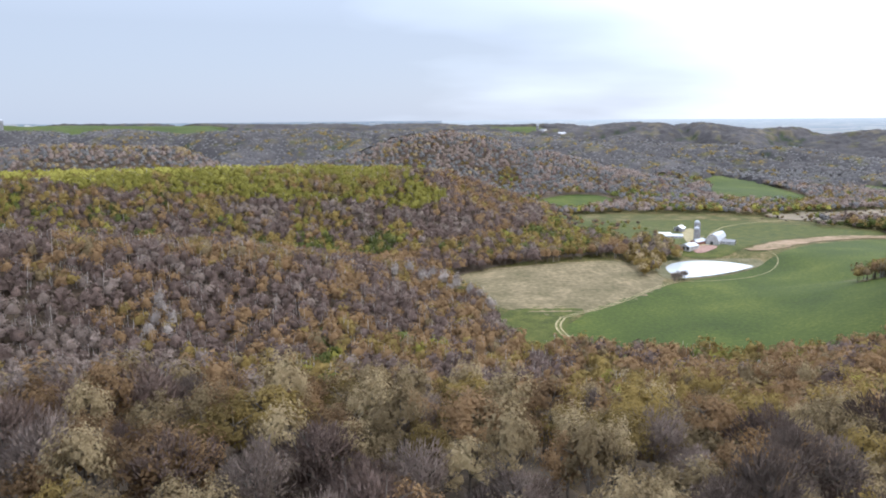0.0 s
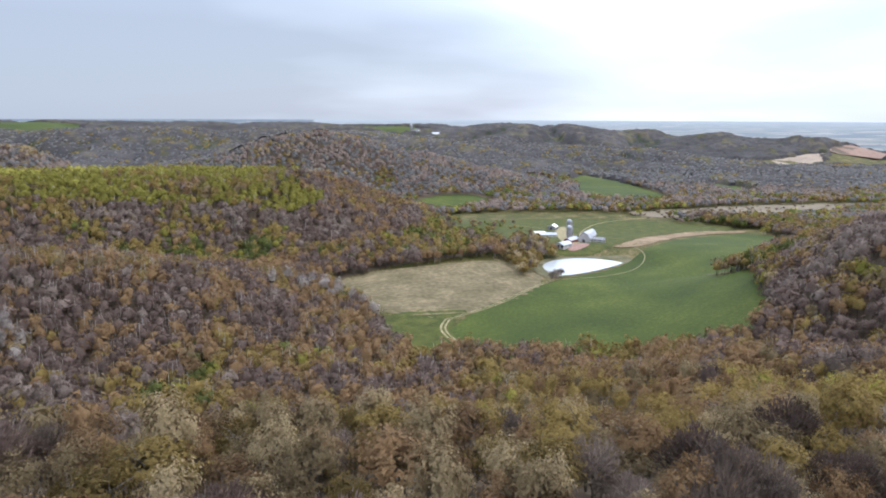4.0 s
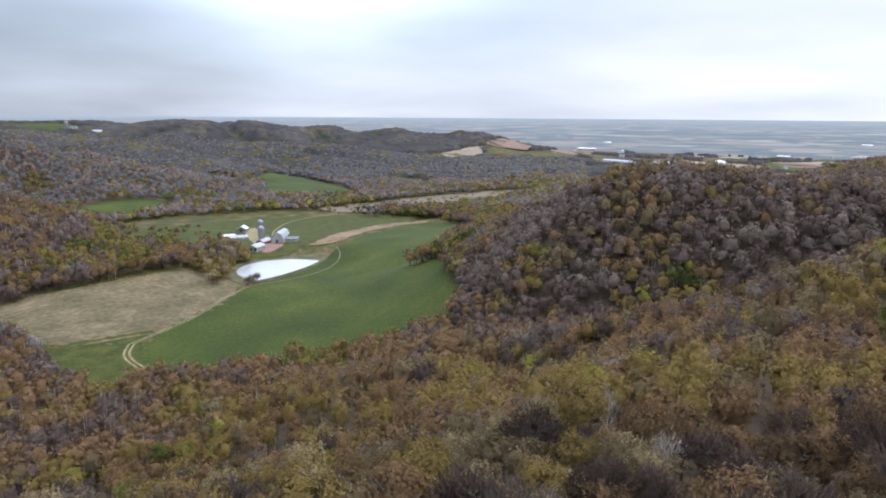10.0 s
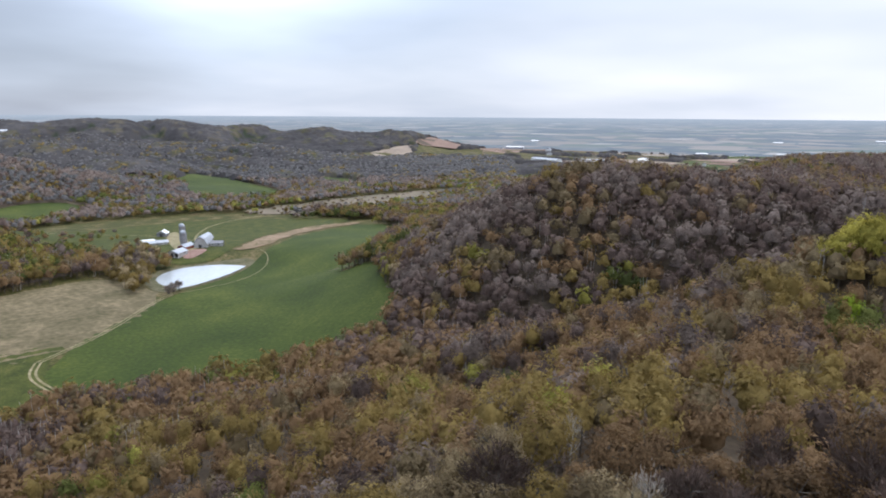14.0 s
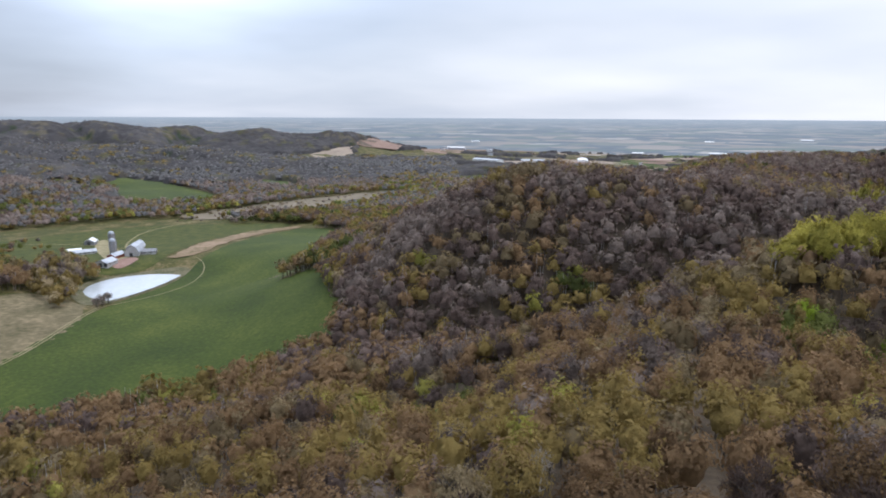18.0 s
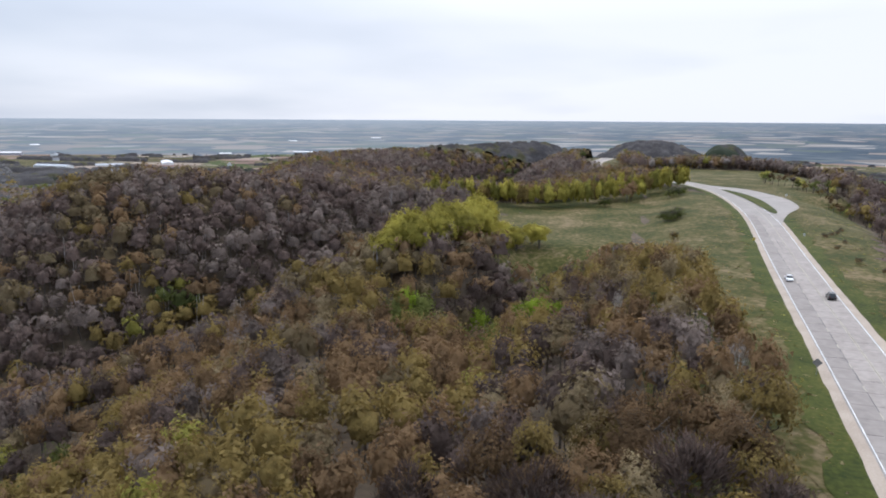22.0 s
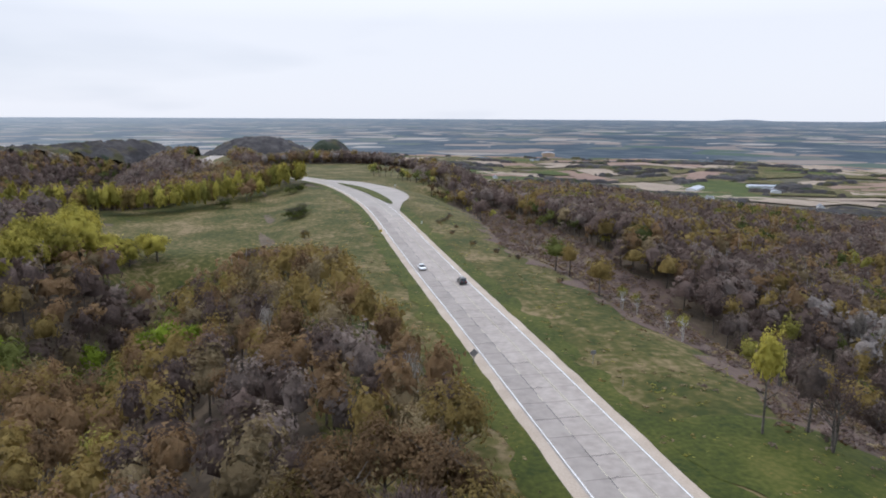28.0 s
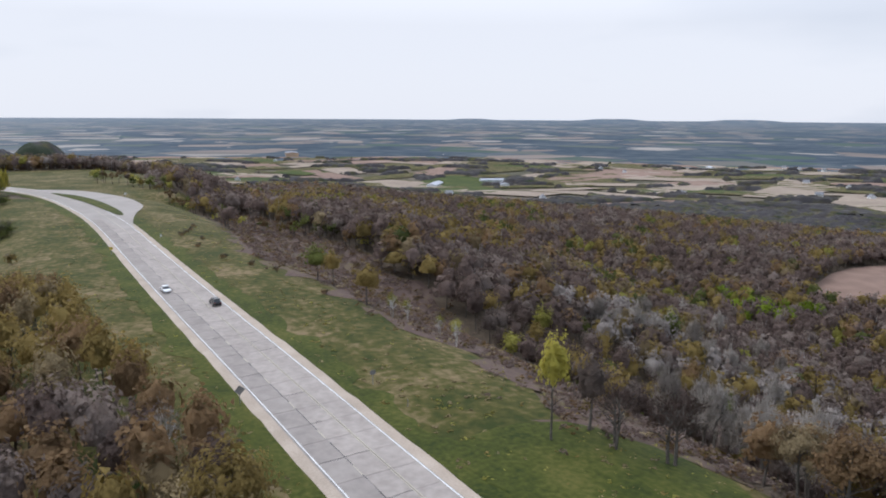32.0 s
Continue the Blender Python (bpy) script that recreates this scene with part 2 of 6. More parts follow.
RIDGES = [
    # highway ridge, and the knoll that the camera hangs over
    ([(-900, -150, 100), (-300, 20, 104), (0, 27, 106), (150, 8, 106), (300, -13, 106), (440, -26, 106), (560, -10, 105), (740, 50, 103), (900, 45, 102)], 24, 95),
    ([(-260, 90, 100), (-150, 78, 105), (-45, 78, 106), (12, 68, 107)], 0, 108),
    ([(20, 60, 106), (95, 90, 96), (180, 110, 90)], 8, 82),
    ([(95, 90, 95), (115, 190, 62)], 4, 75),
    ([(345, 65, 100), (430, 55, 101), (500, 20, 103)], 34, 75),
    ([(330, 95, 101), (290, 104, 102), (252, 117, 102), (204, 142, 88), (180, 185, 72), (175, 235, 54)], 6, 52),
    ([(330, -60, 101), (480, -110, 92), (620, -230, 76), (430, -420, 56), (200, -500, 50)], 50, 150),
    ([(520, -60, 105), (620, -68, 104.5), (720, -58, 103)], 42, 85),
    # spur of brown woods, and the hill with the yellow-green crest
    ([(-420, 250, 95), (-260, 370, 82), (-128, 446, 62), (-72, 478, 46), (-33, 482, 38), (20, 470, 26)], 4, 72),
    ([(-800, 520, 95), (-300, 715, 91), (-150, 735, 91), (-20, 740, 88), (105, 640, 36)], 22, 118),
    # hill on the other side of the field
    ([(430, 80, 100), (330, 280, 115), (362, 405, 70), (375, 450, 45)], 12, 96),
    ([(430, 80, 100), (520, 235, 92), (620, 300, 92), (760, 330, 100), (900, 280, 101)], 18, 120),
    ([(900, 280, 101), (1010, 150, 107)], 20, 120),
    ([(1100, -32, 108), (1165, -30, 106)], 8, 120),
    ([(1480, -190, 84), (1520, -205, 92), (1600, -215, 80)], 6, 62),
    # hills beyond the farm
    ([(-1000, 1180, 110), (-560, 1090, 110), (-420, 1140, 98), (-330, 1200, 52)], 15, 130),
    ([(-190, 1340, 66), (-90, 1340, 104), (20, 1310, 119), (130, 1260, 96), (250, 1190, 62), (380, 1120, 34)], 12, 140),
    ([(-1200, 1700, 118), (-300, 1850, 112), (150, 1900, 100)], 60, 220),
    ([(150, 2300, 115), (750, 2200, 122), (1000, 2250, 92), (1450, 2000, 78)], 60, 240),
    ([(1010, 2160, 103), (1060, 2170, 103)], 10, 110),
    ([(1200, 2065, 98), (1240, 2065, 98)], 10, 120),
    ([(1410, 1880, 92), (1450, 1880, 92)], 10, 110),
    ([(520, 1750, 78), (760, 1560, 70), (900, 1420, 44)], 20, 150),
    ([(250, 1650, 96), (330, 1500, 84), (420, 1400, 60)], 15, 130),
    ([(-300, 2600, 118), (-2500, 2400, 138)], 250, 500),
    ([(900, 1500, 34), (1300, 1350, 30)], 60, 200),
    ([(2300, 500, 40), (2500, 480, 40)], 60, 200),
]


def height(x, y):
    x, y = np.asarray(x, float), np.asarray(y, float)
    r = np.hypot(x, y)
    base = 27 - 32 * step(500, 1900, x * 0.85 - y * 0.25) - 36 * step(250, 1100, -y) * (1 - 0.6 * step(1200, 2600, x))
    base = base + 5 * np.sin(x / 310 + 1.3) * np.cos(y / 270) * step(900, 1600, r)
    z, top = base, np.zeros(x.shape)
    for line, flat, width in RIDGES:
        crest, felt = ridge(x, y, line, flat, width)
        z, top = np.maximum(z, base + (crest - base) * felt), np.maximum(top, felt)
    # ravines cut into the flanks of the farther hills, leaving rounded spurs between them
    bend = 1.5 * np.sin(y / 260 + 0.7) + 0.6 * np.sin(x / 95 + y / 120)
    wide_fold = (1 - np.abs(np.sin(x / 128 + bend))) ** 2
    fine_fold = (1 - np.abs(np.sin(x / 55 - y / 90 + 1.3 * bend))) ** 2
    z = z - (z - base) * (0.62 * wide_fold + 0.24 * fine_fold) * (1 - 0.75 * top ** 3) * step(820, 1020, r) * step(520, 760, y)
    # the pasture swells gently, the pond lies in a hollow
    z = z + 7 * np.exp(-((x - 330) / 110) ** 2 - ((y - 590) / 90) ** 2)
    hollow = np.exp(-(np.hypot(x - 216, y - 550) / 62) ** 4)
    z = z * (1 - hollow) + 28.2 * hollow
    return z + step(3200, 4850, r) * (119 - z)


def axis_steps(lo, hi):
    inner = np.arange(lo, hi + 1, 8.0)
    out = [hi]
    while out[-1] < 4900:
        out.append(out[-1] + max(10, (out[-1] - hi) * 0.09))
    low = [lo]
    while low[-1] > -4900:
        low.append(low[-1] - max(10, (lo - low[-1]) * 0.09))
    return np.array(low[:0:-1] + list(inner) + out[1:])


def mesh_of(name, verts, faces, mat, smooth=False):
    me = bpy.data.meshes.new(name)
    verts, faces = np.asarray(verts, np.float32), np.asarray(faces, np.int32)
    k = faces.shape[1]
    me.vertices.add(len(verts)); me.vertices.foreach_set("co", verts.ravel())
    me.loops.add(faces.size); me.loops.foreach_set("vertex_index", faces.ravel())
    me.polygons.add(len(faces)); me.polygons.foreach_set("loop_start", np.arange(0, faces.size, k, dtype=np.int32))
    me.polygons.foreach_set("use_smooth", np.full(len(faces), smooth))
    me.update(calc_edges=True)
    me.materials.append(mat)
    return me


gx, gy = axis_steps(-560, 900), axis_steps(-640, 900)
GX, GY = np.meshgrid(gx, gy)
GZ = height(GX, GY)
nx, ny = len(gx), len(gy)
idx = np.arange(nx * ny).reshape(ny, nx)
quads = np.stack([idx[:-1, :-1], idx[:-1, 1:], idx[1:, 1:], idx[1:, :-1]], -1).reshape(-1, 4)
ground = new("ground", mesh_of("ground", np.stack([GX, GY, GZ], -1).reshape(-1, 3), quads, M_FLOOR, True))
# beyond the hills the ground is open farmland
ground.data.materials.append(material("plain_farmland", (0.044, 0.046, 0.022), (0.135, 0.104, 0.075), 0.006, 0.05, third=(0.074, 0.065, 0.040), spread=(0.36, 0.64)))
mid_x, mid_y, mid_z = (q.ravel()[quads].mean(1) for q in (GX, GY, GZ))
ground.data.polygons.foreach_set("material_index", ((np.hypot(mid_x, mid_y) > 1450) & (mid_z < 34)).astype(np.int32))
tagged(ground, "rolling hills with brown forest floor and rough grass", "ground", kind="structure")


def resample(poly, gap, closed=True):
    out, pts = [], list(poly) + ([poly[0]] if closed else [])
    for a, b in zip(pts[:-1], pts[1:]):
        n = max(1, int(math.dist(a, b) / gap))
        out += [(a[0] + (b[0] - a[0]) * i / n, a[1] + (b[1] - a[1]) * i / n) for i in range(n)]
    return out if closed else out + [tuple(pts[-1])]


def rounded(poly, times=2):
    for _ in range(times):
        poly = [q for a, b in zip(poly, poly[1:] + poly[:1]) for q in ((0.75 * a[0] + 0.25 * b[0], 0.75 * a[1] + 0.25 * b[1]), (0.25 * a[0] + 0.75 * b[0], 0.25 * a[1] + 0.75 * b[1]))]
    return poly


def inside(x, y, poly):
    p = np.array(poly); q = np.roll(p, -1, 0)
    hit = np.zeros(np.shape(x), bool)
    for (ax, ay), (bx, by) in zip(p, q):
        if ay != by:
            hit ^= ((ay > y) != (by > y)) & (x < (bx - ax) * (y - ay) / (by - ay) + ax)
    return hit


from mathutils.geometry import delaunay_2d_cdt
CLEAR = []


def ragged_by(px, py, amount):
    """A wandering offset for edges of grass and soil."""
    return amount * (noise.noise((px / 9, py / 9, 5.1)) + 0.7 * noise.noise((px / 3.7, py / 3.7, 8.3)))


def draped(name, poly, mat, label, category, gap=8.0, lift=0.25, smooth_times=2, level=None, clear=True, ragged=0.0):
    poly = rounded(poly, smooth_times)
    edge = resample(poly, gap)
    if ragged:
        edge = [(px + ragged_by(px, py, ragged), py + ragged_by(px + 50, py - 30, ragged)) for px, py in edge]
    e = np.array(edge)
    xs, ys = np.meshgrid(np.arange(e[:, 0].min(), e[:, 0].max(), gap), np.arange(e[:, 1].min(), e[:, 1].max(), gap))
    keep = inside(xs, ys, edge)
    pts = [Vector(p) for p in edge] + [Vector(p) for p in zip(xs[keep], ys[keep])]
    n = len(edge)
    co, _, faces, *_ = delaunay_2d_cdt(pts, [(i, (i + 1) % n) for i in range(n)], [], 1, 0.05)
    co = np.array([(v.x, v.y) for v in co])
    z = height(co[:, 0], co[:, 1]) + lift if level is None else np.full(len(co), level)
    me = mesh_of(name, np.column_stack([co, z]), np.array([f for f in faces if len(f) == 3]), mat, True)
    ob = tagged(new(name, me), label, category, kind="structure")
    if clear:
        CLEAR.append(edge)
    return ob


# ---- fields, pond, road ----
M_TRACK = material("dusty_track", (0.13, 0.115, 0.05), (0.30, 0.25, 0.15), 0.15, 0.7)
M_HEATH = material("heath", (0.070, 0.046, 0.038), (0.115, 0.094, 0.036), 0.06, 0.7, bump=0.2, third=(0.098, 0.066, 0.053), spread=(0.36, 0.68))
M_SLAB = material("concrete_slab", (0.255, 0.222, 0.199), (0.342, 0.30, 0.268), 0.2, 0.8, bump=0.004, varied=0.05)
M_WORN = material("worn_concrete_slab", (0.215, 0.188, 0.170), (0.292, 0.258, 0.232), 0.12, 0.7, bump=0.004, varied=0.04)
M_JOINT = material("tarred_joint", (0.165, 0.150, 0.141), (0.255, 0.231, 0.215), 0.25, 1.2, spread=(0.4, 0.6))
M_LINE = material("worn_white_line", (0.5, 0.5, 0.49), (0.78, 0.78, 0.76), 0.4, 3.0, rough=0.7)
M_YELLOW = material("worn_yellow_line", (0.34, 0.31, 0.25), (0.42, 0.38, 0.29), 0.4, 3.0, rough=0.7)
M_STUBBLE = material("pale_stubble", (0.195, 0.15, 0.112), (0.30, 0.24, 0.185), 0.01, 0.1)
M_MUD = material("bank_mud", (0.045, 0.05, 0.016), (0.15, 0.125, 0.075), 0.1, 0.8)
M_SOIL = material("ploughed_soil", (0.15, 0.096, 0.073), (0.235, 0.155, 0.12), 0.01, 0.1)
M_LUSH = material("lush_grass", (0.018, 0.028, 0.0025), (0.085, 0.080, 0.017), 0.11, 1.1, bump=0.1, third=(0.045, 0.053, 0.006), spread=(0.36, 0.66))

GREEN = [(71, 350), (72, 420), (174, 508), (240, 544), (279, 585), (381, 671), (470, 697), (480, 626), (380, 535), (285, 466), (264, 447), (282, 425), (252, 380), (228, 330), (208, 305), (160, 325), (97, 348)]
draped("valley_grass", [(30, 340), (20, 470), (-5, 520), (60, 566), (150, 590), (150, 640), (120, 660), (100, 742), (180, 890), (320, 900), (520, 790), (500, 700), (490, 620), (390, 530), (300, 460), (290, 420), (215, 300), (160, 320)], M_MEADOW, "rough grass between the valley's fields", "grass", gap=10, lift=0.08, clear=False)
CLEAR.append([(-2, 522), (88, 560), (150, 574), (196, 594), (250, 606), (300, 668), (380, 716), (490, 722), (480, 690), (380, 660), (279, 580), (174, 505), (75, 400), (44, 346), (30, 400), (30, 438), (18, 470)])
CLEAR.append([(186, 506), (240, 526), (276, 556), (278, 594), (190, 596), (184, 540)])
CLEAR.append([(132, -60), (122, -78), (58, -82), (56, -46), (92, -44)])
CLEAR.append([(155, 575), (159, 605), (151, 660), (145, 736), (104, 703), (140, 776), (213, 814), (236, 723), (196, 575), (160, 527)])
CLEAR.append([(385, 150), (400, 112), (403, 75), (425, 50), (455, 32), (480, 0), (530, -10), (520, 12), (500, 20), (486, 40), (476, 56), (440, 76), (430, 112), (420, 150)])
CLEAR.append([(281, 22), (283, 60), (288, 92), (330, 108), (352, 104), (340, 40), (310, 15)])
draped("green_field", GREEN, M_GREEN, "short bright green pasture on the valley floor", "field", smooth_times=1)
draped("hay_field", [(-2, 520), (40, 548), (88, 556), (160, 570), (168, 500), (115, 447), (72, 424), (40, 440), (20, 470)], M_TAN, "dry straw-coloured hay field beside the green pasture", "field", smooth_times=1, gap=6, ragged=3.0)
draped("grass_corner", [(34, 438), (72, 450), (95, 439), (73, 416), (71, 352), (44, 346), (36, 380)], M_LUSH, "rough green grass where the farm tracks meet", "grass", smooth_times=1)
draped("soil_strip", [(262, 606), (272, 620), (320, 664), (368, 694), (402, 712), (466, 711), (455, 696), (412, 690), (372, 674), (338, 648), (306, 618), (280, 600)], M_DIRT, "bare brown soil strip at the edge of the pasture", "field", lift=0.7, gap=6, ragged=5.0)
POND = [(164, 514), (180, 522), (199, 526), (227, 541), (250, 559), (262, 571), (257, 583), (229, 589), (200, 589), (178, 566)]
draped("pond_bank", [(162, 510), (200, 523.5), (228, 538.5), (252, 557), (267, 571), (259, 586), (229, 591), (197, 591), (172, 566)], M_MUD, "muddy bank round the farm pond", "bank", lift=0.4, gap=5)
draped("pond", POND, M_WATER, "small farm pond reflecting the bright sky, part of it in its pale colour", "pond", level=29.2, smooth_times=1)
draped("valley_floor", [(60, 880), (150, 965), (300, 965), (450, 935), (560, 985), (700, 1010), (900, 965), (1000, 900), (850, 780), (600, 740), (480, 720), (420, 780), (300, 850), (150, 800)], M_MEADOW, "rough grass along the creek", "grass", gap=14, lift=0.5, clear=False)
draped("valley_pasture", [(100, 742), (180, 890), (281, 895), (389, 868), (445, 780), (474, 716), (379, 708), (320, 672), (256, 606), (238, 592), (204, 594), (196, 640), (170, 680), (120, 660)], M_LUSH, "grazed valley pasture round the farmstead", "field", lift=0.4)
draped("barnyard", [(251, 735), (229, 661), (222, 612), (227, 605), (238, 619), (253, 675), (263, 725), (274, 761), (268, 766)], M_TRACK, "pale gravel barnyard between the farm buildings", "yard", lift=0.6, gap=6)
draped("far_pasture", [(459, 1277), (569, 1377), (561, 1111), (526, 986), (431, 968), (383, 1024), (440, 1150)], M_GREEN, "rounded green field between hedges", "field", gap=20, lift=1.2)
draped("far_pasture", [(125, 1005), (177, 1038), (239, 1043), (260, 1005), (200, 930), (130, 890)], M_GREEN, "narrow green field below the woods", "field", gap=20, lift=1.2)
draped("far_pasture", [(717, 1262), (754, 1135), (705, 1045), (654, 1074)], M_GREEN, "small green field beyond the creek", "field", gap=20, lift=1.2)
draped("marsh", [(564, 915), (664, 922), (810, 900), (715, 834), (570, 795), (450, 800), (380, 850), (450, 880)], M_MARSH, "dry tan marsh along the creek", "marsh", gap=12, lift=1.1, ragged=16.0)
draped("verge", [(95, 15), (100, 27), (140, 30), (167, 28), (217, 26), (262, 26), (272, 30), (270, 66), (274, 100), (330, 114), (350, 110), (405, 128), (410, 75), (440, 40), (480, 15), (500, -5), (440, -26), (370, -22), (222, -2), (165, 5)], M_MEADOW, "patchy green and straw grass between road and woods", "grass", lift=0.2, gap=6)
draped("verge", [(50, 10), (101, 13), (160, 5), (280, -10), (350, -20), (395, -30), (470, -30), (530, -20), (600, 8), (660, 25), (640, -45), (520, -95), (430, -90), (350, -66), (259, -36), (224, -41), (171, -32), (141, -36), (112, -16), (101, -28), (80, -28), (50, -30)], M_MEADOW, "mown grass bank below the highway", "grass", lift=0.2, gap=6)
draped("verge", [(560, -5), (600, 45), (700, 66), (800, 74), (900, 62), (995, 52), (995, 12), (900, 18), (800, 28), (700, 22), (640, 8), (600, -12)], M_MEADOW, "grass beside the highway along the ridge", "grass", lift=0.2, gap=8)
draped("meadow", [(270, 30), (276, 64), (282, 98), (330, 110), (402, 128), (406, 75), (436, 42), (474, 14), (440, -8), (380, -2), (320, 10)], M_MEADOW, "open green meadow on the ridge", "meadow", lift=0.31, gap=6)
draped("verge", [(383, 152), (398, 112), (400, 75), (422, 48), (452, 30), (478, -2), (530, -10), (524, 14), (504, 24), (490, 44), (478, 60), (444, 80), (434, 112), (424, 152)], M_MEADOW, "rough grass under the belt of yellow trees", "grass", lift=0.16, gap=6, clear=False)
draped("verge", [(78, 18), (86, 46), (150, 46), (230, 42), (285, 50), (280, 16), (165, 8)], M_MEADOW, "rough grass at the wood's edge", "grass", lift=0.12, gap=6, clear=False)
draped("verge", [(-80, 18), (-80, 50), (0, 46), (84, 40), (98, 16), (100, -20), (60, -40), (0, -22), (-80, -8)], M_MEADOW, "rough grass on both sides of the highway", "grass", lift=0.1, gap=6, clear=False)
draped("heath", [(82, -28), (101, -27), (113, -15), (141, -34), (171, -31), (224, -40), (259, -35), (350, -65), (440, -92), (440, -112), (300, -86), (249, -84), (215, -82), (185, -78), (150, -70), (120, -58), (95, -46)], M_HEATH, "purple-brown rough scrub ground below the verge", "scrubland", lift=0.26, gap=4, smooth_times=1, ragged=8.0)
draped("meadow", [(545, -22), (600, -2), (650, 14), (715, 14), (742, -50), (712, -118), (610, -128), (525, -104), (525, -62)], M_MEADOW, "rough green meadow beyond the wayside loop", "meadow", lift=0.3, gap=8)
draped("near_soil_field", [(226, -345), (240, -470), (180, -520), (130, -470), (170, -380)], M_SOIL, "bare reddish-brown ploughed field behind the woods", "field", gap=16, lift=0.8)


def ribbon(name, line, left, right, mat, label="", category="", gap=6.0, lift=0.3, clear=12.0, parent=None, start=0.0, end=1.0, ragged=0.0):
    """A strip beside a line: left and right are its two edges' distances to the left of the line."""
    pts = np.array(resample(line, gap, False))
    n0, n1 = int(start * (len(pts) - 1)), int(end * (len(pts) - 1)) + 1
    t = np.gradient(pts, axis=0)
    t /= np.linalg.norm(t, axis=1)[:, None]
    nrm = np.column_stack([-t[:, 1], t[:, 0]])
    pts, nrm = pts[n0:n1], nrm[n0:n1]
    edge_l, edge_r = np.full(len(pts), float(left)), np.full(len(pts), float(right))
    if ragged:
        # the edge that lies farther from the line wanders
        stray = np.array([ragged_by(px, py, ragged) for px, py in pts])
        if abs(left) > abs(right):
            edge_l = edge_l + stray
        else:
            edge_r = edge_r + stray
    a, b = pts + nrm * edge_l[:, None], pts + nrm * edge_r[:, None]
    zc = height(pts[:, 0], pts[:, 1]) + lift
    v = np.concatenate([np.column_stack([a, zc]), np.column_stack([b, zc])])
    n = len(pts); i = np.arange(n - 1)
    me = mesh_of(name, v, np.stack([i, i + n, i + n + 1, i + 1], -1), mat, True)
    if clear:
        CLEAR.append([tuple(p) for p in pts + nrm * (left + clear)] + [tuple(p) for p in (pts + nrm * (right - clear))[::-1]])
    ob = new(name, me)
    if parent:
        ob.parent = parent
        return ob
    return tagged(ob, label, category, kind="structure")


def smooth_line(pts, times=3):
    for _ in range(times):
        pts = [pts[0]] + [q for a, b in zip(pts[:-1], pts[1:]) for q in ((0.75 * a[0] + 0.25 * b[0], 0.75 * a[1] + 0.25 * b[1]), (0.25 * a[0] + 0.75 * b[0], 0.25 * a[1] + 0.75 * b[1]))] + [pts[-1]]
    return pts


ROADLINE = smooth_line([(-900, -130), (-300, 45), (0, 27), (104, 13.3), (165, 5), (222, -2.2), (290, -11.5), (350, -20), (400, -24.5), (450, -26), (500, -25), (545, -16), (590, 4), (650, 33), (700, 45), (750, 53), (810, 53), (860, 46), (915, 36), (985, 33), (1040, 62)])
ribbon("shoulder", ROADLINE, 7.9, 5.4, M_GRAVEL, "pale gravel shoulder along the highway", "shoulder", gap=3.0, lift=0.32, clear=0, ragged=0.28)
ribbon("shoulder", ROADLINE, -5.4, -7.9, M_GRAVEL, "pale gravel shoulder along the highway", "shoulder", gap=3.0, lift=0.32, clear=0, ragged=0.28)
road = ribbon("road", ROADLINE, 6.1, -6.1, M_ROAD, "three-lane worn concrete highway along the ridge", "road", lift=0.34, clear=13)
ribbon("edge_line", ROADLINE, 5.85, 5.67, M_LINE, lift=0.44, clear=0, parent=road)
ribbon("edge_line", ROADLINE, -5.67, -5.85, M_LINE, lift=0.44, clear=0, parent=road)
ribbon("centre_line", ROADLINE, -1.62, -1.74, M_YELLOW, lift=0.44, clear=0, parent=road)
ribbon("centre_line", ROADLINE, -1.92, -2.04, M_YELLOW, lift=0.44, clear=0, parent=road)

for near_edge, far_edge in ((12.4, 7.6), (-7.6, -12.6)):
    ribbon("verge", ROADLINE, near_edge, far_edge, M_LUSH, "lush dark green grass strip beside the shoulder", "grass", gap=2.5, lift=0.29, clear=0, start=0.45, end=0.86, ragged=3.4)

# wayside loop with its grass island
draped("lay_by", [(326, -21), (356, -28), (387, -38.5), (402, -46), (416, -51), (445, -54), (472, -55), (503, -49), (525, -36), (542, -17), (500, -22), (440, -24), (380, -21)], M_ROAD, "paved wayside loop beside the highway", "lay-by", lift=0.42, gap=4, smooth_times=1)
draped("grass_hollow", [(121, -3), (119, -15), (111, -24), (99, -27), (84, -25), (82, -12), (92, -3), (106, 3)], M_LUSH, "lush dark green grass in a hollow below the verge", "grass", lift=0.33, gap=1.5, smooth_times=2, clear=False, ragged=2.4)
draped("grass_island", [(513, -26), (483, -36), (440, -38), (402, -35.5), (384, -33), (381, -30), (402, -30), (450, -30.5), (485, -28)], M_LUSH, "narrow grass island inside the wayside loop", "island", lift=0.6, gap=5, smooth_times=2)

ribbon("farm_track", smooth_line([(178, 512), (150, 488), (113, 449), (84, 429), (74, 422)]), 1.5, 0.7, M_TRACK, "pale two-rut farm track", "track", lift=0.42, clear=0)
ribbon("farm_track", smooth_line([(178, 512), (150, 488), (113, 449), (84, 429), (74, 422)]), -0.7, -1.5, M_TRACK, "pale two-rut farm track", "track", lift=0.42, clear=0)
for off in (1.3, -1.3):
    ribbon("farm_track", smooth_line([(74, 422), (67, 405), (69, 385), (77, 355), (90, 330)]), off + 0.6, off - 0.6, M_TRACK, "pale two-rut farm track", "track", lift=0.42, clear=0)
ribbon("farm_track", smooth_line([(178, 508), (232, 520), (268, 552), (284, 590), (276, 615)]), 0.32, -0.32, M_TRACK, "faint cattle track beside the pond", "track", lift=0.5, clear=0)
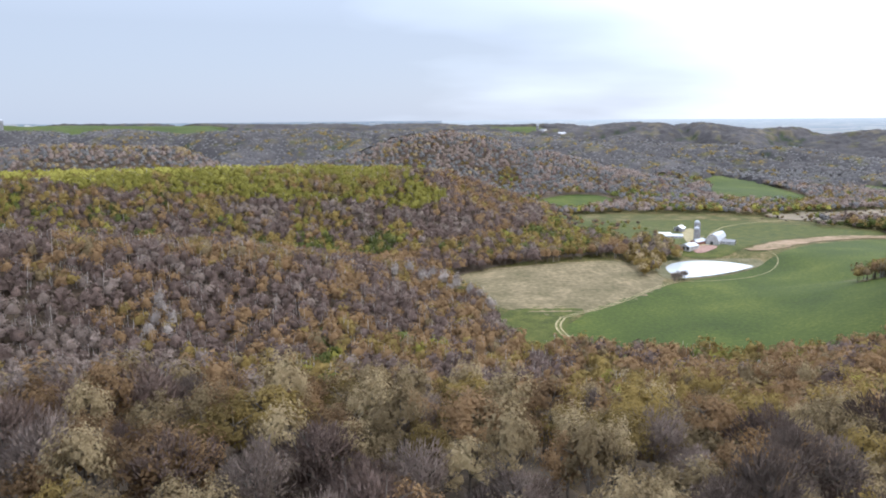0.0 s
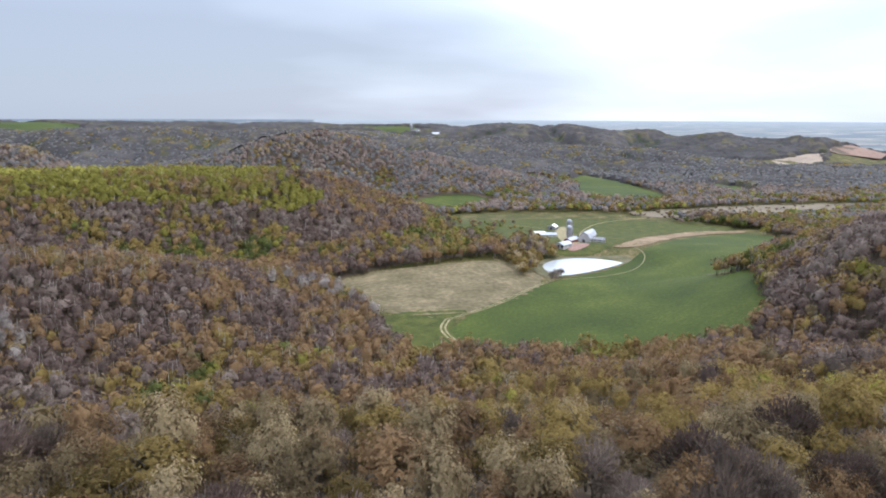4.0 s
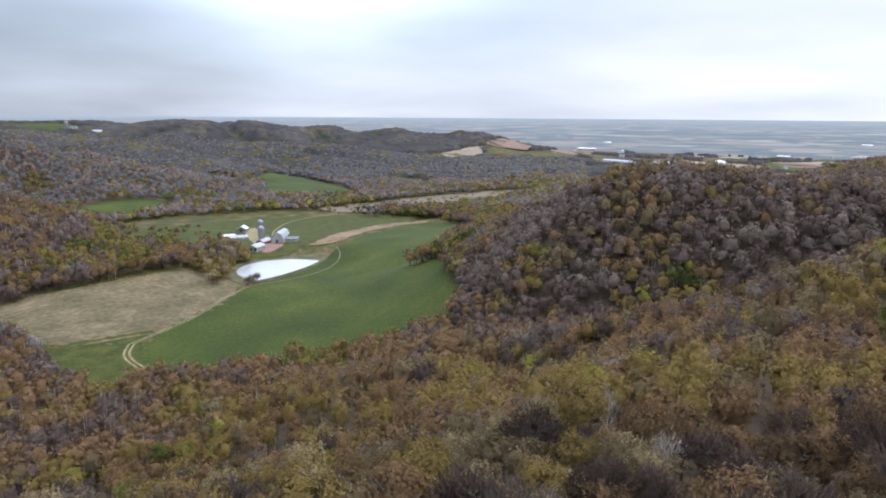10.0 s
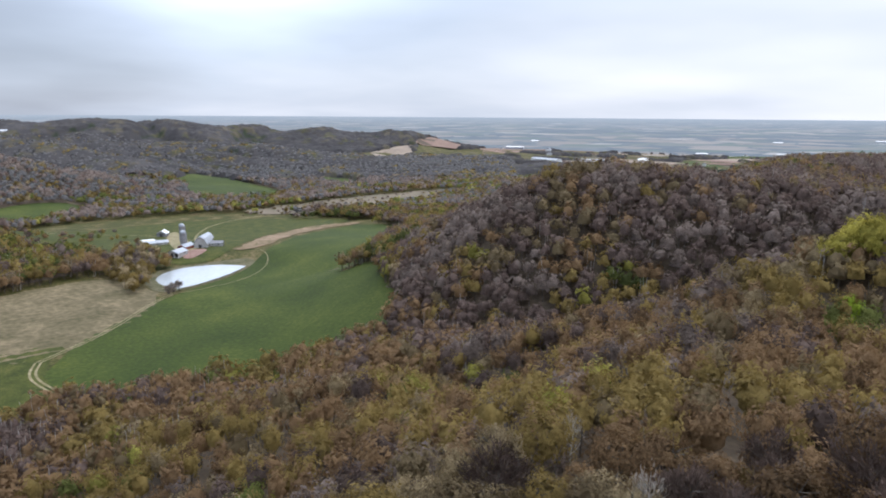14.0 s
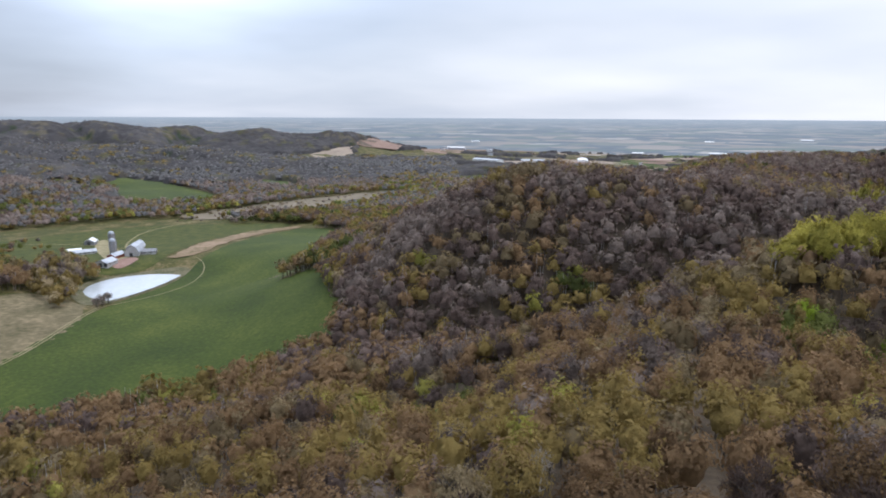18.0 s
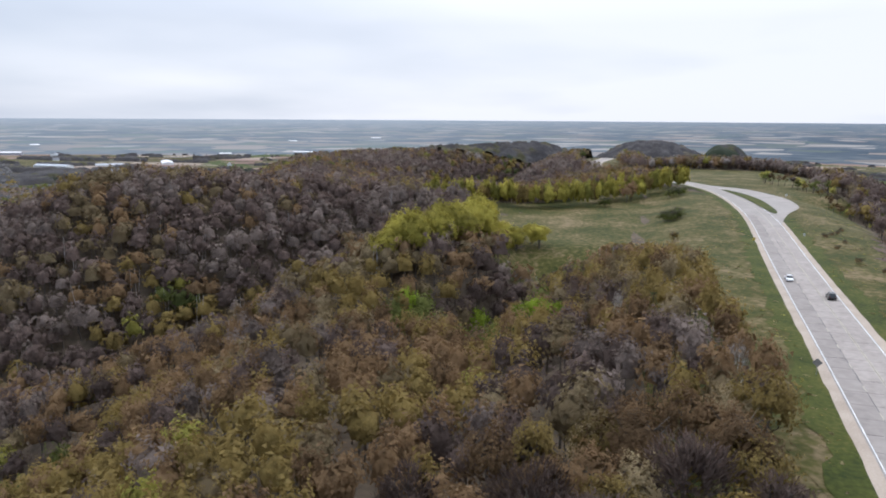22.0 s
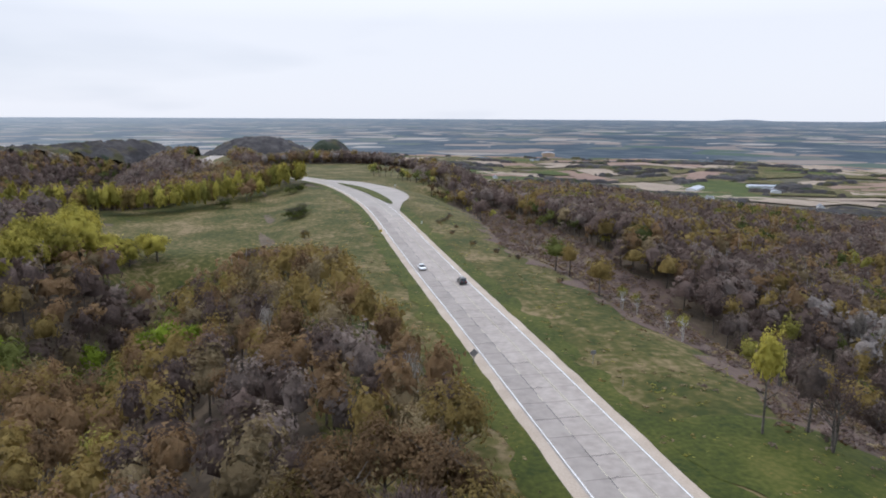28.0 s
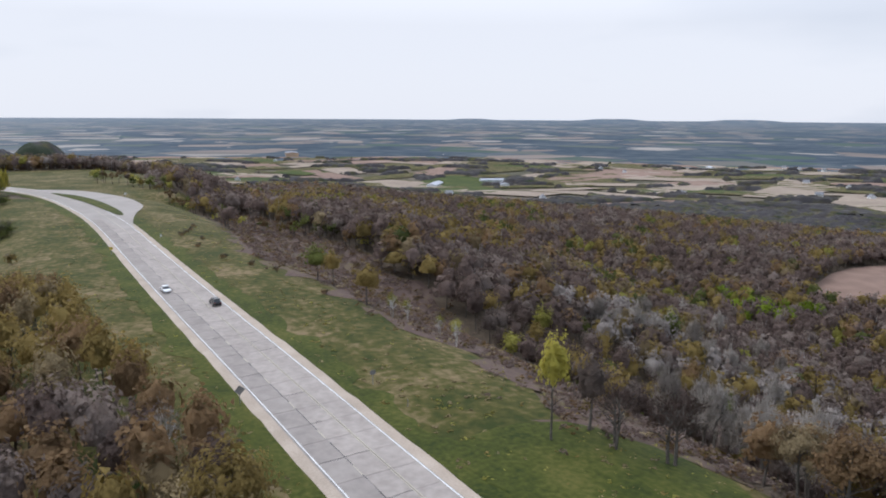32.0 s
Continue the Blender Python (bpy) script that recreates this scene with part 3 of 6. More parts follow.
ribbon("farm_lane", smooth_line([(262, 690), (285, 740), (330, 800), (420, 830), (560, 850)]), 0.8, -0.8, M_TRACK, "pale gravel farm lane", "lane", lift=0.6, clear=3)
ribbon("farm_lane", smooth_line([(262, 690), (250, 740), (210, 790), (120, 800)]), 0.6, -0.6, M_TRACK, "pale gravel farm lane", "lane", lift=0.6, clear=3)
ribbon("hill_road", smooth_line([(-420, 690), (-300, 700), (-180, 716), (-60, 722), (-10, 735)]), 2.5, -2.5, M_GRAVEL, "pale road along the wooded crest", "road", lift=0.6, clear=3)
ribbon("valley_road", smooth_line([(1900, -1180), (1510, -1143), (1300, -1190), (1051, -1208), (822, -1183), (500, -1200)]), 5, -5, M_MEADOW, "straight road and its green verge on the plain", "road", gap=30, lift=3.0, clear=10)

# patchwork of fields on the plains
FARMLAND = [
    ([(836, -1452), (1046, -2122), (788, -1874), (727, -1457)], M_STUBBLE), ([(632, -1418), (690, -1640), (540, -1600), (502, -1324)], M_STUBBLE),
    ([(1129, -1514), (1120, -1956), (1027, -1814), (989, -1401)], M_STUBBLE), ([(1517, -1549), (1633, -2101), (1537, -2278), (1394, -2056), (1392, -1509)], M_SOIL),
    ([(2154, -1133), (2120, -1245), (1938, -1193), (1961, -1103)], M_STUBBLE), ([(1581, -1045), (1736, -1374), (1557, -1398), (1388, -1155)], M_GREEN),
    ([(1822, -1912), (1968, -2395), (1828, -2326), (1720, -1889)], M_STUBBLE),
    ([(1206, 1735), (1341, 1777), (1400, 1772), (1290, 1650), (1167, 1640)], M_STUBBLE), ([(1300, 1650), (1408, 1772), (1514, 1764), (1455, 1618), (1372, 1576)], M_MEADOW),
    ([(1412, 1796), (1700, 1990), (1780, 1900), (1602, 1738), (1537, 1735), (1427, 1758)], M_SOIL), ([(1518, 1572), (1800, 1930), (2300, 2250), (2500, 2150), (2116, 1839)], M_SOIL),
    ([(1961, 1212), (2300, 1300), (1890, 977), (1803, 1055)], M_GREEN),
]
frng = random.Random(5)
for _ in range(2600):
    b, r = radians(frng.uniform(30, 165)), 1350 + 1900 * math.sqrt(frng.random())
    cx, cy = r * math.sin(b), r * math.cos(b)
    w, d, turn = frng.uniform(55, 200), frng.uniform(28, 85), frng.uniform(-0.35, 0.35) - b + frng.choice((0.0, 0.0, 0.8, -0.8))
    quad = [(cx + (u * math.cos(turn) - v * math.sin(turn)), cy + (u * math.sin(turn) + v * math.cos(turn))) for u, v in ((-w, -d * frng.uniform(0.6, 1)), (w, -d), (w * frng.uniform(0.5, 1), d), (-w * frng.uniform(0.6, 1), d * frng.uniform(0.6, 1)))]
    zs = height([p[0] for p in quad], [p[1] for p in quad])
    if (b < 0.9 and r < 1950) or zs.max() > 45 or zs.max() - zs.min() > 22:
        continue
    if any(math.dist((cx, cy), (sum(p[0] for p in q) / len(q), sum(p[1] for p in q) / len(q))) < 0.60 * (w + d) + 12 for q, _ in FARMLAND):
        continue
    FARMLAND.append((quad, frng.choice((M_STUBBLE, M_STUBBLE, M_SOIL, M_SOIL, M_MEADOW, M_GREEN, M_MEADOW, M_MEADOW))))
for quad, mat in FARMLAND:
    draped("farm_field", quad, mat, {"pale_stubble": "pale stubble field on the plain", "ploughed_soil": "bare ploughed field on the plain", "spring_grass": "grassy field on the plain", "pasture": "green crop field on the plain"}[mat.name], "field", gap=60, lift=3.0, smooth_times=0)
draped("plateau_field", [(-1500, 2080), (-1000, 1800), (-700, 1900), (-600, 2300), (-1000, 2600), (-1700, 2500)], M_GREEN, "green farmland on the high plateau", "field", gap=60, lift=5)
draped("plateau_field", [(100, 2180), (330, 2160), (350, 2260), (120, 2280)], M_GREEN, "green strip of field on the far ridge", "field", gap=40, lift=4)

# hazy distance: farmland and bluish hills that ring the land, out to the horizon
m_far = bpy.data.materials.new("hazy_distance")
m_far.use_nodes = True
fn, fl = m_far.node_tree.nodes, m_far.node_tree.links
fn.clear()


def fmath(op, a, b, c=None):
    n = fn.new("ShaderNodeMath"); n.operation = op
    for k, v in enumerate((a, b, c)):
        if isinstance(v, (int, float)):
            n.inputs[k].default_value = v
        elif v is not None:
            fl.new(v, n.inputs[k])
    return n.outputs[0]


fuv, fdep = fn.new("ShaderNodeUVMap"), fn.new("ShaderNodeUVMap")
fuv.uv_map, fdep.uv_map = "land", "depth"
cells, hedges = fn.new("ShaderNodeTexVoronoi"), fn.new("ShaderNodeTexVoronoi")
hedges.feature = "DISTANCE_TO_EDGE"
cells.inputs["Scale"].default_value = hedges.inputs["Scale"].default_value = 4.2
woods_, speck, broad_ = (fn.new("ShaderNodeTexNoise") for _ in range(3))
woods_.inputs["Scale"].default_value, woods_.inputs["Detail"].default_value, woods_.inputs["Distortion"].default_value = 1.5, 5, 0.6
speck.inputs["Scale"].default_value, speck.inputs["Detail"].default_value = 11, 4
broad_.inputs["Scale"].default_value, broad_.inputs["Detail"].default_value = 0.35, 3
for n in (cells, hedges, woods_, speck, broad_):
    fl.new(fuv.outputs[0], n.inputs["Vector"])
fcell = fn.new("ShaderNodeSeparateColor")
fl.new(cells.outputs["Color"], fcell.inputs[0])


def framp_(value, stops):
    n = fn.new("ShaderNodeValToRGB")
    e = n.color_ramp.elements
    e[0].position, e[0].color = stops[0][0], (*stops[0][1], 1)
    e[1].position, e[1].color = stops[-1][0], (*stops[-1][1], 1)
    for p_, c_ in stops[1:-1]:
        e.new(p_).color = (*c_, 1)
    fl.new(value, n.inputs[0])
    return n.outputs[0]


fsep = fn.new("ShaderNodeSeparateXYZ")
fl.new(fdep.outputs[0], fsep.inputs[0])
wooded = framp_(fmath("MULTIPLY_ADD", speck.outputs[0], 0.5, fmath("MULTIPLY", woods_.outputs[0], 0.5)), ((0.40, (0.04, 0.058, 0.085)), (0.5, (0.085, 0.110, 0.14)), (0.60, (0.18, 0.20, 0.21))))
tilled = framp_(fmath("MULTIPLY_ADD", speck.outputs[0], 0.2, fmath("SUBTRACT", fcell.outputs[1], 0.1)), ((0.10, (0.10, 0.15, 0.09)), (0.3, (0.20, 0.205, 0.17)), (0.5, (0.36, 0.28, 0.235)), (0.72, (0.44, 0.36, 0.305)), (0.96, (0.62, 0.57, 0.53))))
isfield = fn.new("ShaderNodeMapRange")
isfield.inputs["From Min"].default_value, isfield.inputs["From Max"].default_value = 0.44, 0.50
open_land = fmath("MULTIPLY_ADD", fmath("SUBTRACT", broad_.outputs[0], 0.5), 1.1, fmath("MULTIPLY_ADD", fmath("SUBTRACT", woods_.outputs[0], 0.5), 1.3, fmath("MULTIPLY", fcell.outputs[0], 0.85)))
edged = fmath("MULTIPLY", open_land, fmath("MINIMUM", fmath("MULTIPLY_ADD", hedges.outputs[0], 9.0, 0.45), 1.0))
fl.new(fmath("ADD", edged, fmath("MULTIPLY", fsep.outputs[1], 0.05)), isfield.inputs["Value"])
framp = fn.new("ShaderNodeMix")
framp.data_type = "RGBA"
fl.new(isfield.outputs[0], framp.inputs[0]); fl.new(wooded, framp.inputs[6]); fl.new(tilled, framp.inputs[7])
# painted haze: its colour is mixed in by depth, paler to the east
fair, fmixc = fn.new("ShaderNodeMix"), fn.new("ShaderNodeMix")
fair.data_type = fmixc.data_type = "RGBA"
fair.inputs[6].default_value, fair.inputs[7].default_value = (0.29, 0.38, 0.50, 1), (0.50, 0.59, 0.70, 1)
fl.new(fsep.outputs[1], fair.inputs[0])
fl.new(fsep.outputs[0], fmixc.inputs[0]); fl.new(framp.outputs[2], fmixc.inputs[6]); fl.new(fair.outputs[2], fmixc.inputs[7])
# the ring glows by itself, though it is no lamp
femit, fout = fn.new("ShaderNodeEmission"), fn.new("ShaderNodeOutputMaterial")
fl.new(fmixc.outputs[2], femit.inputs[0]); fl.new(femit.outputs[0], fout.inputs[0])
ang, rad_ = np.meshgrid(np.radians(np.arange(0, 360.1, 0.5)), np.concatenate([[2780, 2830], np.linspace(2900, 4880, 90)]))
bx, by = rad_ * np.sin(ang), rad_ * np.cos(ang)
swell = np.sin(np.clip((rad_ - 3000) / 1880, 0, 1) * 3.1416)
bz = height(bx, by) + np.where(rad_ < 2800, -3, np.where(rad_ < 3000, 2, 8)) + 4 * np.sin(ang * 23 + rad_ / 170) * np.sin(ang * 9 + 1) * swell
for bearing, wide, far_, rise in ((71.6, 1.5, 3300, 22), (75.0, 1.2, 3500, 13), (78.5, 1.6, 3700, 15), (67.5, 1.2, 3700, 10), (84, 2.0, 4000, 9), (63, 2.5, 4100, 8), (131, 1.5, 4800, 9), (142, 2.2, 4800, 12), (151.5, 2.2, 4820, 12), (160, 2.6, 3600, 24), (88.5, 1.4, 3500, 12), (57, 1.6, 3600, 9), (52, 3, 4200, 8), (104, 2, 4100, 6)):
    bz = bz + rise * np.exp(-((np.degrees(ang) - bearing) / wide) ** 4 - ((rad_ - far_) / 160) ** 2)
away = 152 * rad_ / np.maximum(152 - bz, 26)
na, nr = ang.shape[1], ang.shape[0]
bi = np.arange(na * nr).reshape(nr, na)
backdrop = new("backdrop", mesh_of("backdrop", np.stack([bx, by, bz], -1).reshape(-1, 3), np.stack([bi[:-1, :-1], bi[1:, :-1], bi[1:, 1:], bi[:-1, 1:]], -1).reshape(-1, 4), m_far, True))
vi = np.empty(len(backdrop.data.loops), np.int32)
backdrop.data.loops.foreach_get("vertex_index", vi)
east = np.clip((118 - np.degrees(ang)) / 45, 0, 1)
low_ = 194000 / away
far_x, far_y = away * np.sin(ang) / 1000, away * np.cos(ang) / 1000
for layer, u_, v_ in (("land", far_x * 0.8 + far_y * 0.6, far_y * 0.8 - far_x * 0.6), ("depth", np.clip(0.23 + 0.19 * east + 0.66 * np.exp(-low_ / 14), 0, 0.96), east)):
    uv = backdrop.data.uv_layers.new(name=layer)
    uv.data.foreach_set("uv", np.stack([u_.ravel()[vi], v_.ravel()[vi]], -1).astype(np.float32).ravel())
tagged(backdrop, "hazy blue hills and farmland along the horizon", "backdrop", kind="structure")


# ---- mesh helpers for things ----
def thing(name, label, category, at=(0, 0, 0), turn=0.0, group="", scale=1.0):
    ob = new(name)
    ob.matrix_basis = pose(*at, 0, 0, turn) @ Matrix.Scale(scale, 4)
    return tagged(ob, label, category, group)


def part(name, bm, mat, parent, label=""):
    me = bpy.data.meshes.new(name)
    bm.to_mesh(me)
    bm.free()
    me.materials.append(mat)
    ob = new(name, me)
    ob.parent = parent
    return tagged(ob, label)


def box(bm, lo, hi, bevel=0.0):
    m = Matrix.Translation([(a + b) / 2 for a, b in zip(lo, hi)]) @ Matrix.Diagonal([b - a for a, b in zip(lo, hi)] + [1])
    got = bmesh.ops.create_cube(bm, size=1, matrix=m)
    if bevel:
        edges = list({e for v in got["verts"] for e in v.link_edges})
        bmesh.ops.bevel(bm, geom=edges, offset=bevel, segments=2, affect="EDGES")
    return bm


def prism(bm, outline, y0, y1):
    """An outline in x and z drawn out along y."""
    a = [bm.verts.new((x, y0, z)) for x, z in outline]
    b = [bm.verts.new((x, y1, z)) for x, z in outline]
    n = len(a)
    for i in range(n):
        bm.faces.new((a[i], a[(i + 1) % n], b[(i + 1) % n], b[i]))
    bm.faces.new(a[::-1]); bm.faces.new(b)
    bmesh.ops.recalc_face_normals(bm, faces=bm.faces)
    return bm


def tube(bm, rings, sides=12):
    """Round body from (x, y, z, radius) rings, closed at both ends."""
    prev, first = None, None
    for x, y, z, r in rings:
        ring = [bm.verts.new((x + r * math.cos(6.2832 * i / sides), y + r * math.sin(6.2832 * i / sides), z)) for i in range(sides)]
        if prev:
            for i in range(sides):
                bm.faces.new((prev[i], prev[(i + 1) % sides], ring[(i + 1) % sides], ring[i]))
        else:
            bm.faces.new(ring[::-1])
        prev = ring
    bm.faces.new(prev)
    return bm


# ---- woods ----
rng = np.random.default_rng(7)
TWIGGY = ("grey", "mauve", "brown", "pale", "tan", "ash")


def dome(level):
    bm = bmesh.new()
    bmesh.ops.create_icosphere(bm, subdivisions=level, radius=1)
    t = np.array([[v.co[:] for v in f.verts] for f in bm.faces if f.calc_center_median().z > -0.55])
    bm.free()
    return t


def cap():
    """A rough low dome of fifteen faces."""
    ring = [[(r * math.cos(k * 1.257 + r), r * math.sin(k * 1.257 + r), z) for k in range(5)] for r, z in ((1.0, -0.3), (0.7, 0.6))]
    return np.array([t for k in range(5) for t in ((ring[0][k], ring[0][k - 4], ring[1][k]), (ring[0][k - 4], ring[1][k - 4], ring[1][k]), (ring[1][k], ring[1][k - 4], (0, 0, 0.95)))])


DOMES = {1: dome(1), 2: dome(2), 3: cap()}


def crown_shape(n, clumps, size, seed, twigs, core=0):
    """Leaf or twig sprays in lumpy clumps over an uneven crown of radius 1, as triangles about its centre; core: a knotted inner mass of twigs."""
    g = np.random.default_rng(seed)

    def lobed(d):
        return 1 + 0.16 * np.sin(3 * np.arctan2(d[..., 1], d[..., 0]) + seed) + 0.10 * np.sin(5 * d[..., 2] + 2 * seed) + 0.08 * np.sin(7 * d[..., 0] + seed) * np.cos(6 * d[..., 1])
    d = g.normal(size=(clumps, 3)); d /= np.linalg.norm(d, axis=1)[:, None]
    d[:, 2] = np.where(d[:, 2] < -0.35, -d[:, 2], d[:, 2])
    hub = d * (lobed(d) * g.uniform(0.72, 0.95, clumps))[:, None]
    which = g.integers(0, clumps, n)
    c = hub[which] + g.normal(size=(n, 3)) * 0.095
    away_ = c / np.linalg.norm(c, axis=1)[:, None]
    out = away_ + g.normal(size=(n, 3)) * 0.26
    out /= np.linalg.norm(out, axis=1)[:, None]
    s = (size * g.uniform(0.6, 1.35, n))[:, None]
    if n > 100:
        # a coarser, darker heart inside the fine outer sprays
        deep = np.arange(n) < n * 0.2
        c[deep] *= 0.7; s[deep] *= 1.8
    if twigs and size < 0.045:
        # fine upswept twigs
        way = away_ + np.array((0, 0, 0.7)) + g.normal(size=(n, 3)) * 0.35
        way /= np.linalg.norm(way, axis=1)[:, None]
        u = np.cross(way, out); u /= np.linalg.norm(u, axis=1)[:, None] + 1e-6
        tri = np.stack([c + way * s * 2.3, c + u * s * 0.52 - way * s * 1.1, c - u * s * 0.52 - way * s * 1.1], 1)
    else:
        u = np.cross(out, g.normal(size=(n, 3))); u /= np.linalg.norm(u, axis=1)[:, None]
        w = np.cross(out, u)
        tri = np.stack([c + w * s, c + (u * 0.87 - w * 0.5) * s, c - (u * 0.87 + w * 0.5) * s], 1)
    nrm = np.cross(tri[:, 1] - tri[:, 0], tri[:, 2] - tri[:, 0])
    turned = (nrm * away_).sum(1) < 0
    tri[turned] = tri[turned][:, ::-1]
    # every spray is turned to the light as the rounded crown is, a little unevenly
    turn_ = tri - np.array((0, 0, -0.9 if n < 12 else -0.35))
    turn_ = turn_ / np.linalg.norm(turn_, axis=2)[..., None] + (g.normal(size=(n, 3)) * 0.28)[:, None] + (hub[which] - c)[:, None] * -0.9
    if core:
        k = DOMES[core]
        lump = 1 + 0.2 * np.sin(5 * k[..., 0] + seed) * np.sin(5 * k[..., 1] + 1) * np.cos(4 * k[..., 2])
        kt = k * ((0.5 + 0.5 * lobed(k)) * {1: 0.60, 2: 0.5, 3: 0.66}[core] * lump)[..., None]
        tri = np.concatenate([kt, tri])
        turn_ = np.concatenate([k + np.array((0, 0, 1.0 if n < 12 else 0.35)) + 0.35 * np.sin(7 * k[..., [1, 2, 0]] + seed), turn_])
    return tri, turn_ / np.linalg.norm(turn_, axis=2)[..., None]


def rounded_light(me, normals):
    me.attributes.new("custom_normal", "FLOAT_VECTOR", "POINT").data.foreach_set("vector", np.ascontiguousarray(normals, np.float32).ravel())


def place_shapes(shapes, x, y, z, rad, tall, base=0.6, span=0.42, closed=False):
    turn, pick = rng.uniform(0, 6.28, len(x)), rng.integers(0, len(shapes), len(x))
    cs, sn = np.cos(turn)[:, None, None], np.sin(turn)[:, None, None]
    s, n = np.stack([q[0] for q in shapes])[pick], np.stack([q[1] for q in shapes])[pick]
    px = (s[..., 0] * cs - s[..., 1] * sn) * rad[:, None, None] + x[:, None, None]
    py = (s[..., 0] * sn + s[..., 1] * cs) * rad[:, None, None] + y[:, None, None]
    pz = s[..., 2] * (tall * span)[:, None, None] + (z + tall * base)[:, None, None]
    n = np.stack([n[..., 0] * cs - n[..., 1] * sn, n[..., 0] * sn + n[..., 1] * cs, n[..., 2]], -1)
    if closed:
        # a closed canopy lies in the light as the hillside does
        slope = np.stack([(height(x - 12, y) - height(x + 12, y)) / 24, (height(x, y - 12) - height(x, y + 12)) / 24, np.ones(len(x))], -1)
        n = n * 0.55 + 1.3 * (slope / np.linalg.norm(slope, axis=1)[:, None])[:, None, None]
        n = n / np.linalg.norm(n, axis=3)[..., None]
    return np.stack([px, py, pz], -1).reshape(-1, 3), n.reshape(-1, 3)


LABELS = {"grey": "leafless grey trees with fine twigs", "mauve": "leafless mauve-brown trees", "brown": "orange-brown budding trees", "tan": "pale tan flowering trees", "olive": "olive trees in first leaf", "yellow": "yellow-green young-leaved trees", "green": "dark green trees and shrubs", "lime": "bright lime-green trees", "pale": "pale grey bare trees", "gold": "golden yellow willows", "ash": "haze-greyed leafless trees", "silver": "silvery grey leafless trees"}


def forest(name, x, y, z, rad, tall, kinds, n, clumps, size, where, trunks=False, base=0.6, span=0.42, core=0, tones=0.28, closed=False):
    for kind in CROWN:
        sel = kinds == kind
        if not sel.any():
            continue
        shapes = [crown_shape(n, clumps, size, 10 + i, kind in TWIGGY, core) for i in range(5)]
        v, nv = place_shapes(shapes, x[sel], y[sel], z[sel], rad[sel], tall[sel], base, span, closed)
        me = mesh_of(name, v, np.arange(len(v)).reshape(-1, 3), CROWN[kind], True)
        rounded_light(me, nv)
        tone = rng.normal(0, tones, int(sel.sum())).clip(-0.5, 0.5)
        me.attributes.new("tone", "FLOAT", "POINT").data.foreach_set("value", np.repeat(tone, len(v) // len(tone)).astype(np.float32))
        tagged(new(kind + "_" + name, me), LABELS[kind] + " " + where, "woods", kind="stuff")
    if trunks:
        k = len(x)
        a = np.arange(3) * 2.094
        low = np.stack([x[:, None] + 0.26 * np.cos(a), y[:, None] + 0.26 * np.sin(a), np.repeat(z[:, None] - 0.3, 3, 1)], -1)
        lean = rng.uniform(-0.6, 0.6, (k, 2))
        top = np.stack([x[:, None] + lean[:, :1] + 0.1 * np.cos(a), y[:, None] + lean[:, 1:] + 0.1 * np.sin(a), np.repeat((z + tall * 0.72)[:, None], 3, 1)], -1)
        v = np.concatenate([low, top], 1).reshape(-1, 3)
        o = (np.arange(k) * 6)[:, None]
        f = np.concatenate([o + np.array(q) for q in ((0, 1, 4, 3), (1, 2, 5, 4), (2, 0, 3, 5))])
        tagged(new("trunks", mesh_of("trunks", v, f, M_BARK)), "thin grey trunks inside the woods", "trunks", kind="stuff")


def scatter(gap, near, far):
    """Jittered places on a grid, between two distances from the camera's hover, on the side that it looks to."""
    a = np.arange(-far - 60, far + 60, gap)
    x, y = np.meshgrid(a, a)
    x = (x + rng.uniform(-0.42, 0.42, x.shape) * gap).ravel(); y = (y + rng.uniform(-0.42, 0.42, y.shape) * gap).ravel()
    d, b = np.hypot(x - 20, y - 30), np.degrees(np.arctan2(x - 20, y - 30))
    ok = (d >= near) & (d < far) & (b > (-78 if far < 260 else -50)) & (b < 172)
    x, y = x[ok], y[ok]
    for poly in CLEAR:
        p = np.array(poly)
        box_ = (x > p[:, 0].min()) & (x < p[:, 0].max()) & (y > p[:, 1].min()) & (y < p[:, 1].max())
        out = np.ones(len(x), bool)
        out[box_] = ~inside(x[box_], y[box_], poly)
        x, y = x[out], y[out]
    return x, y


def blotch(x, y, s, seed):
    return np.array([noise.noise((a / s, b / s, seed)) for a, b in zip(x, y)])


ORDER = np.array(["grey", "mauve", "brown", "tan", "olive", "yellow", "green", "silver"])


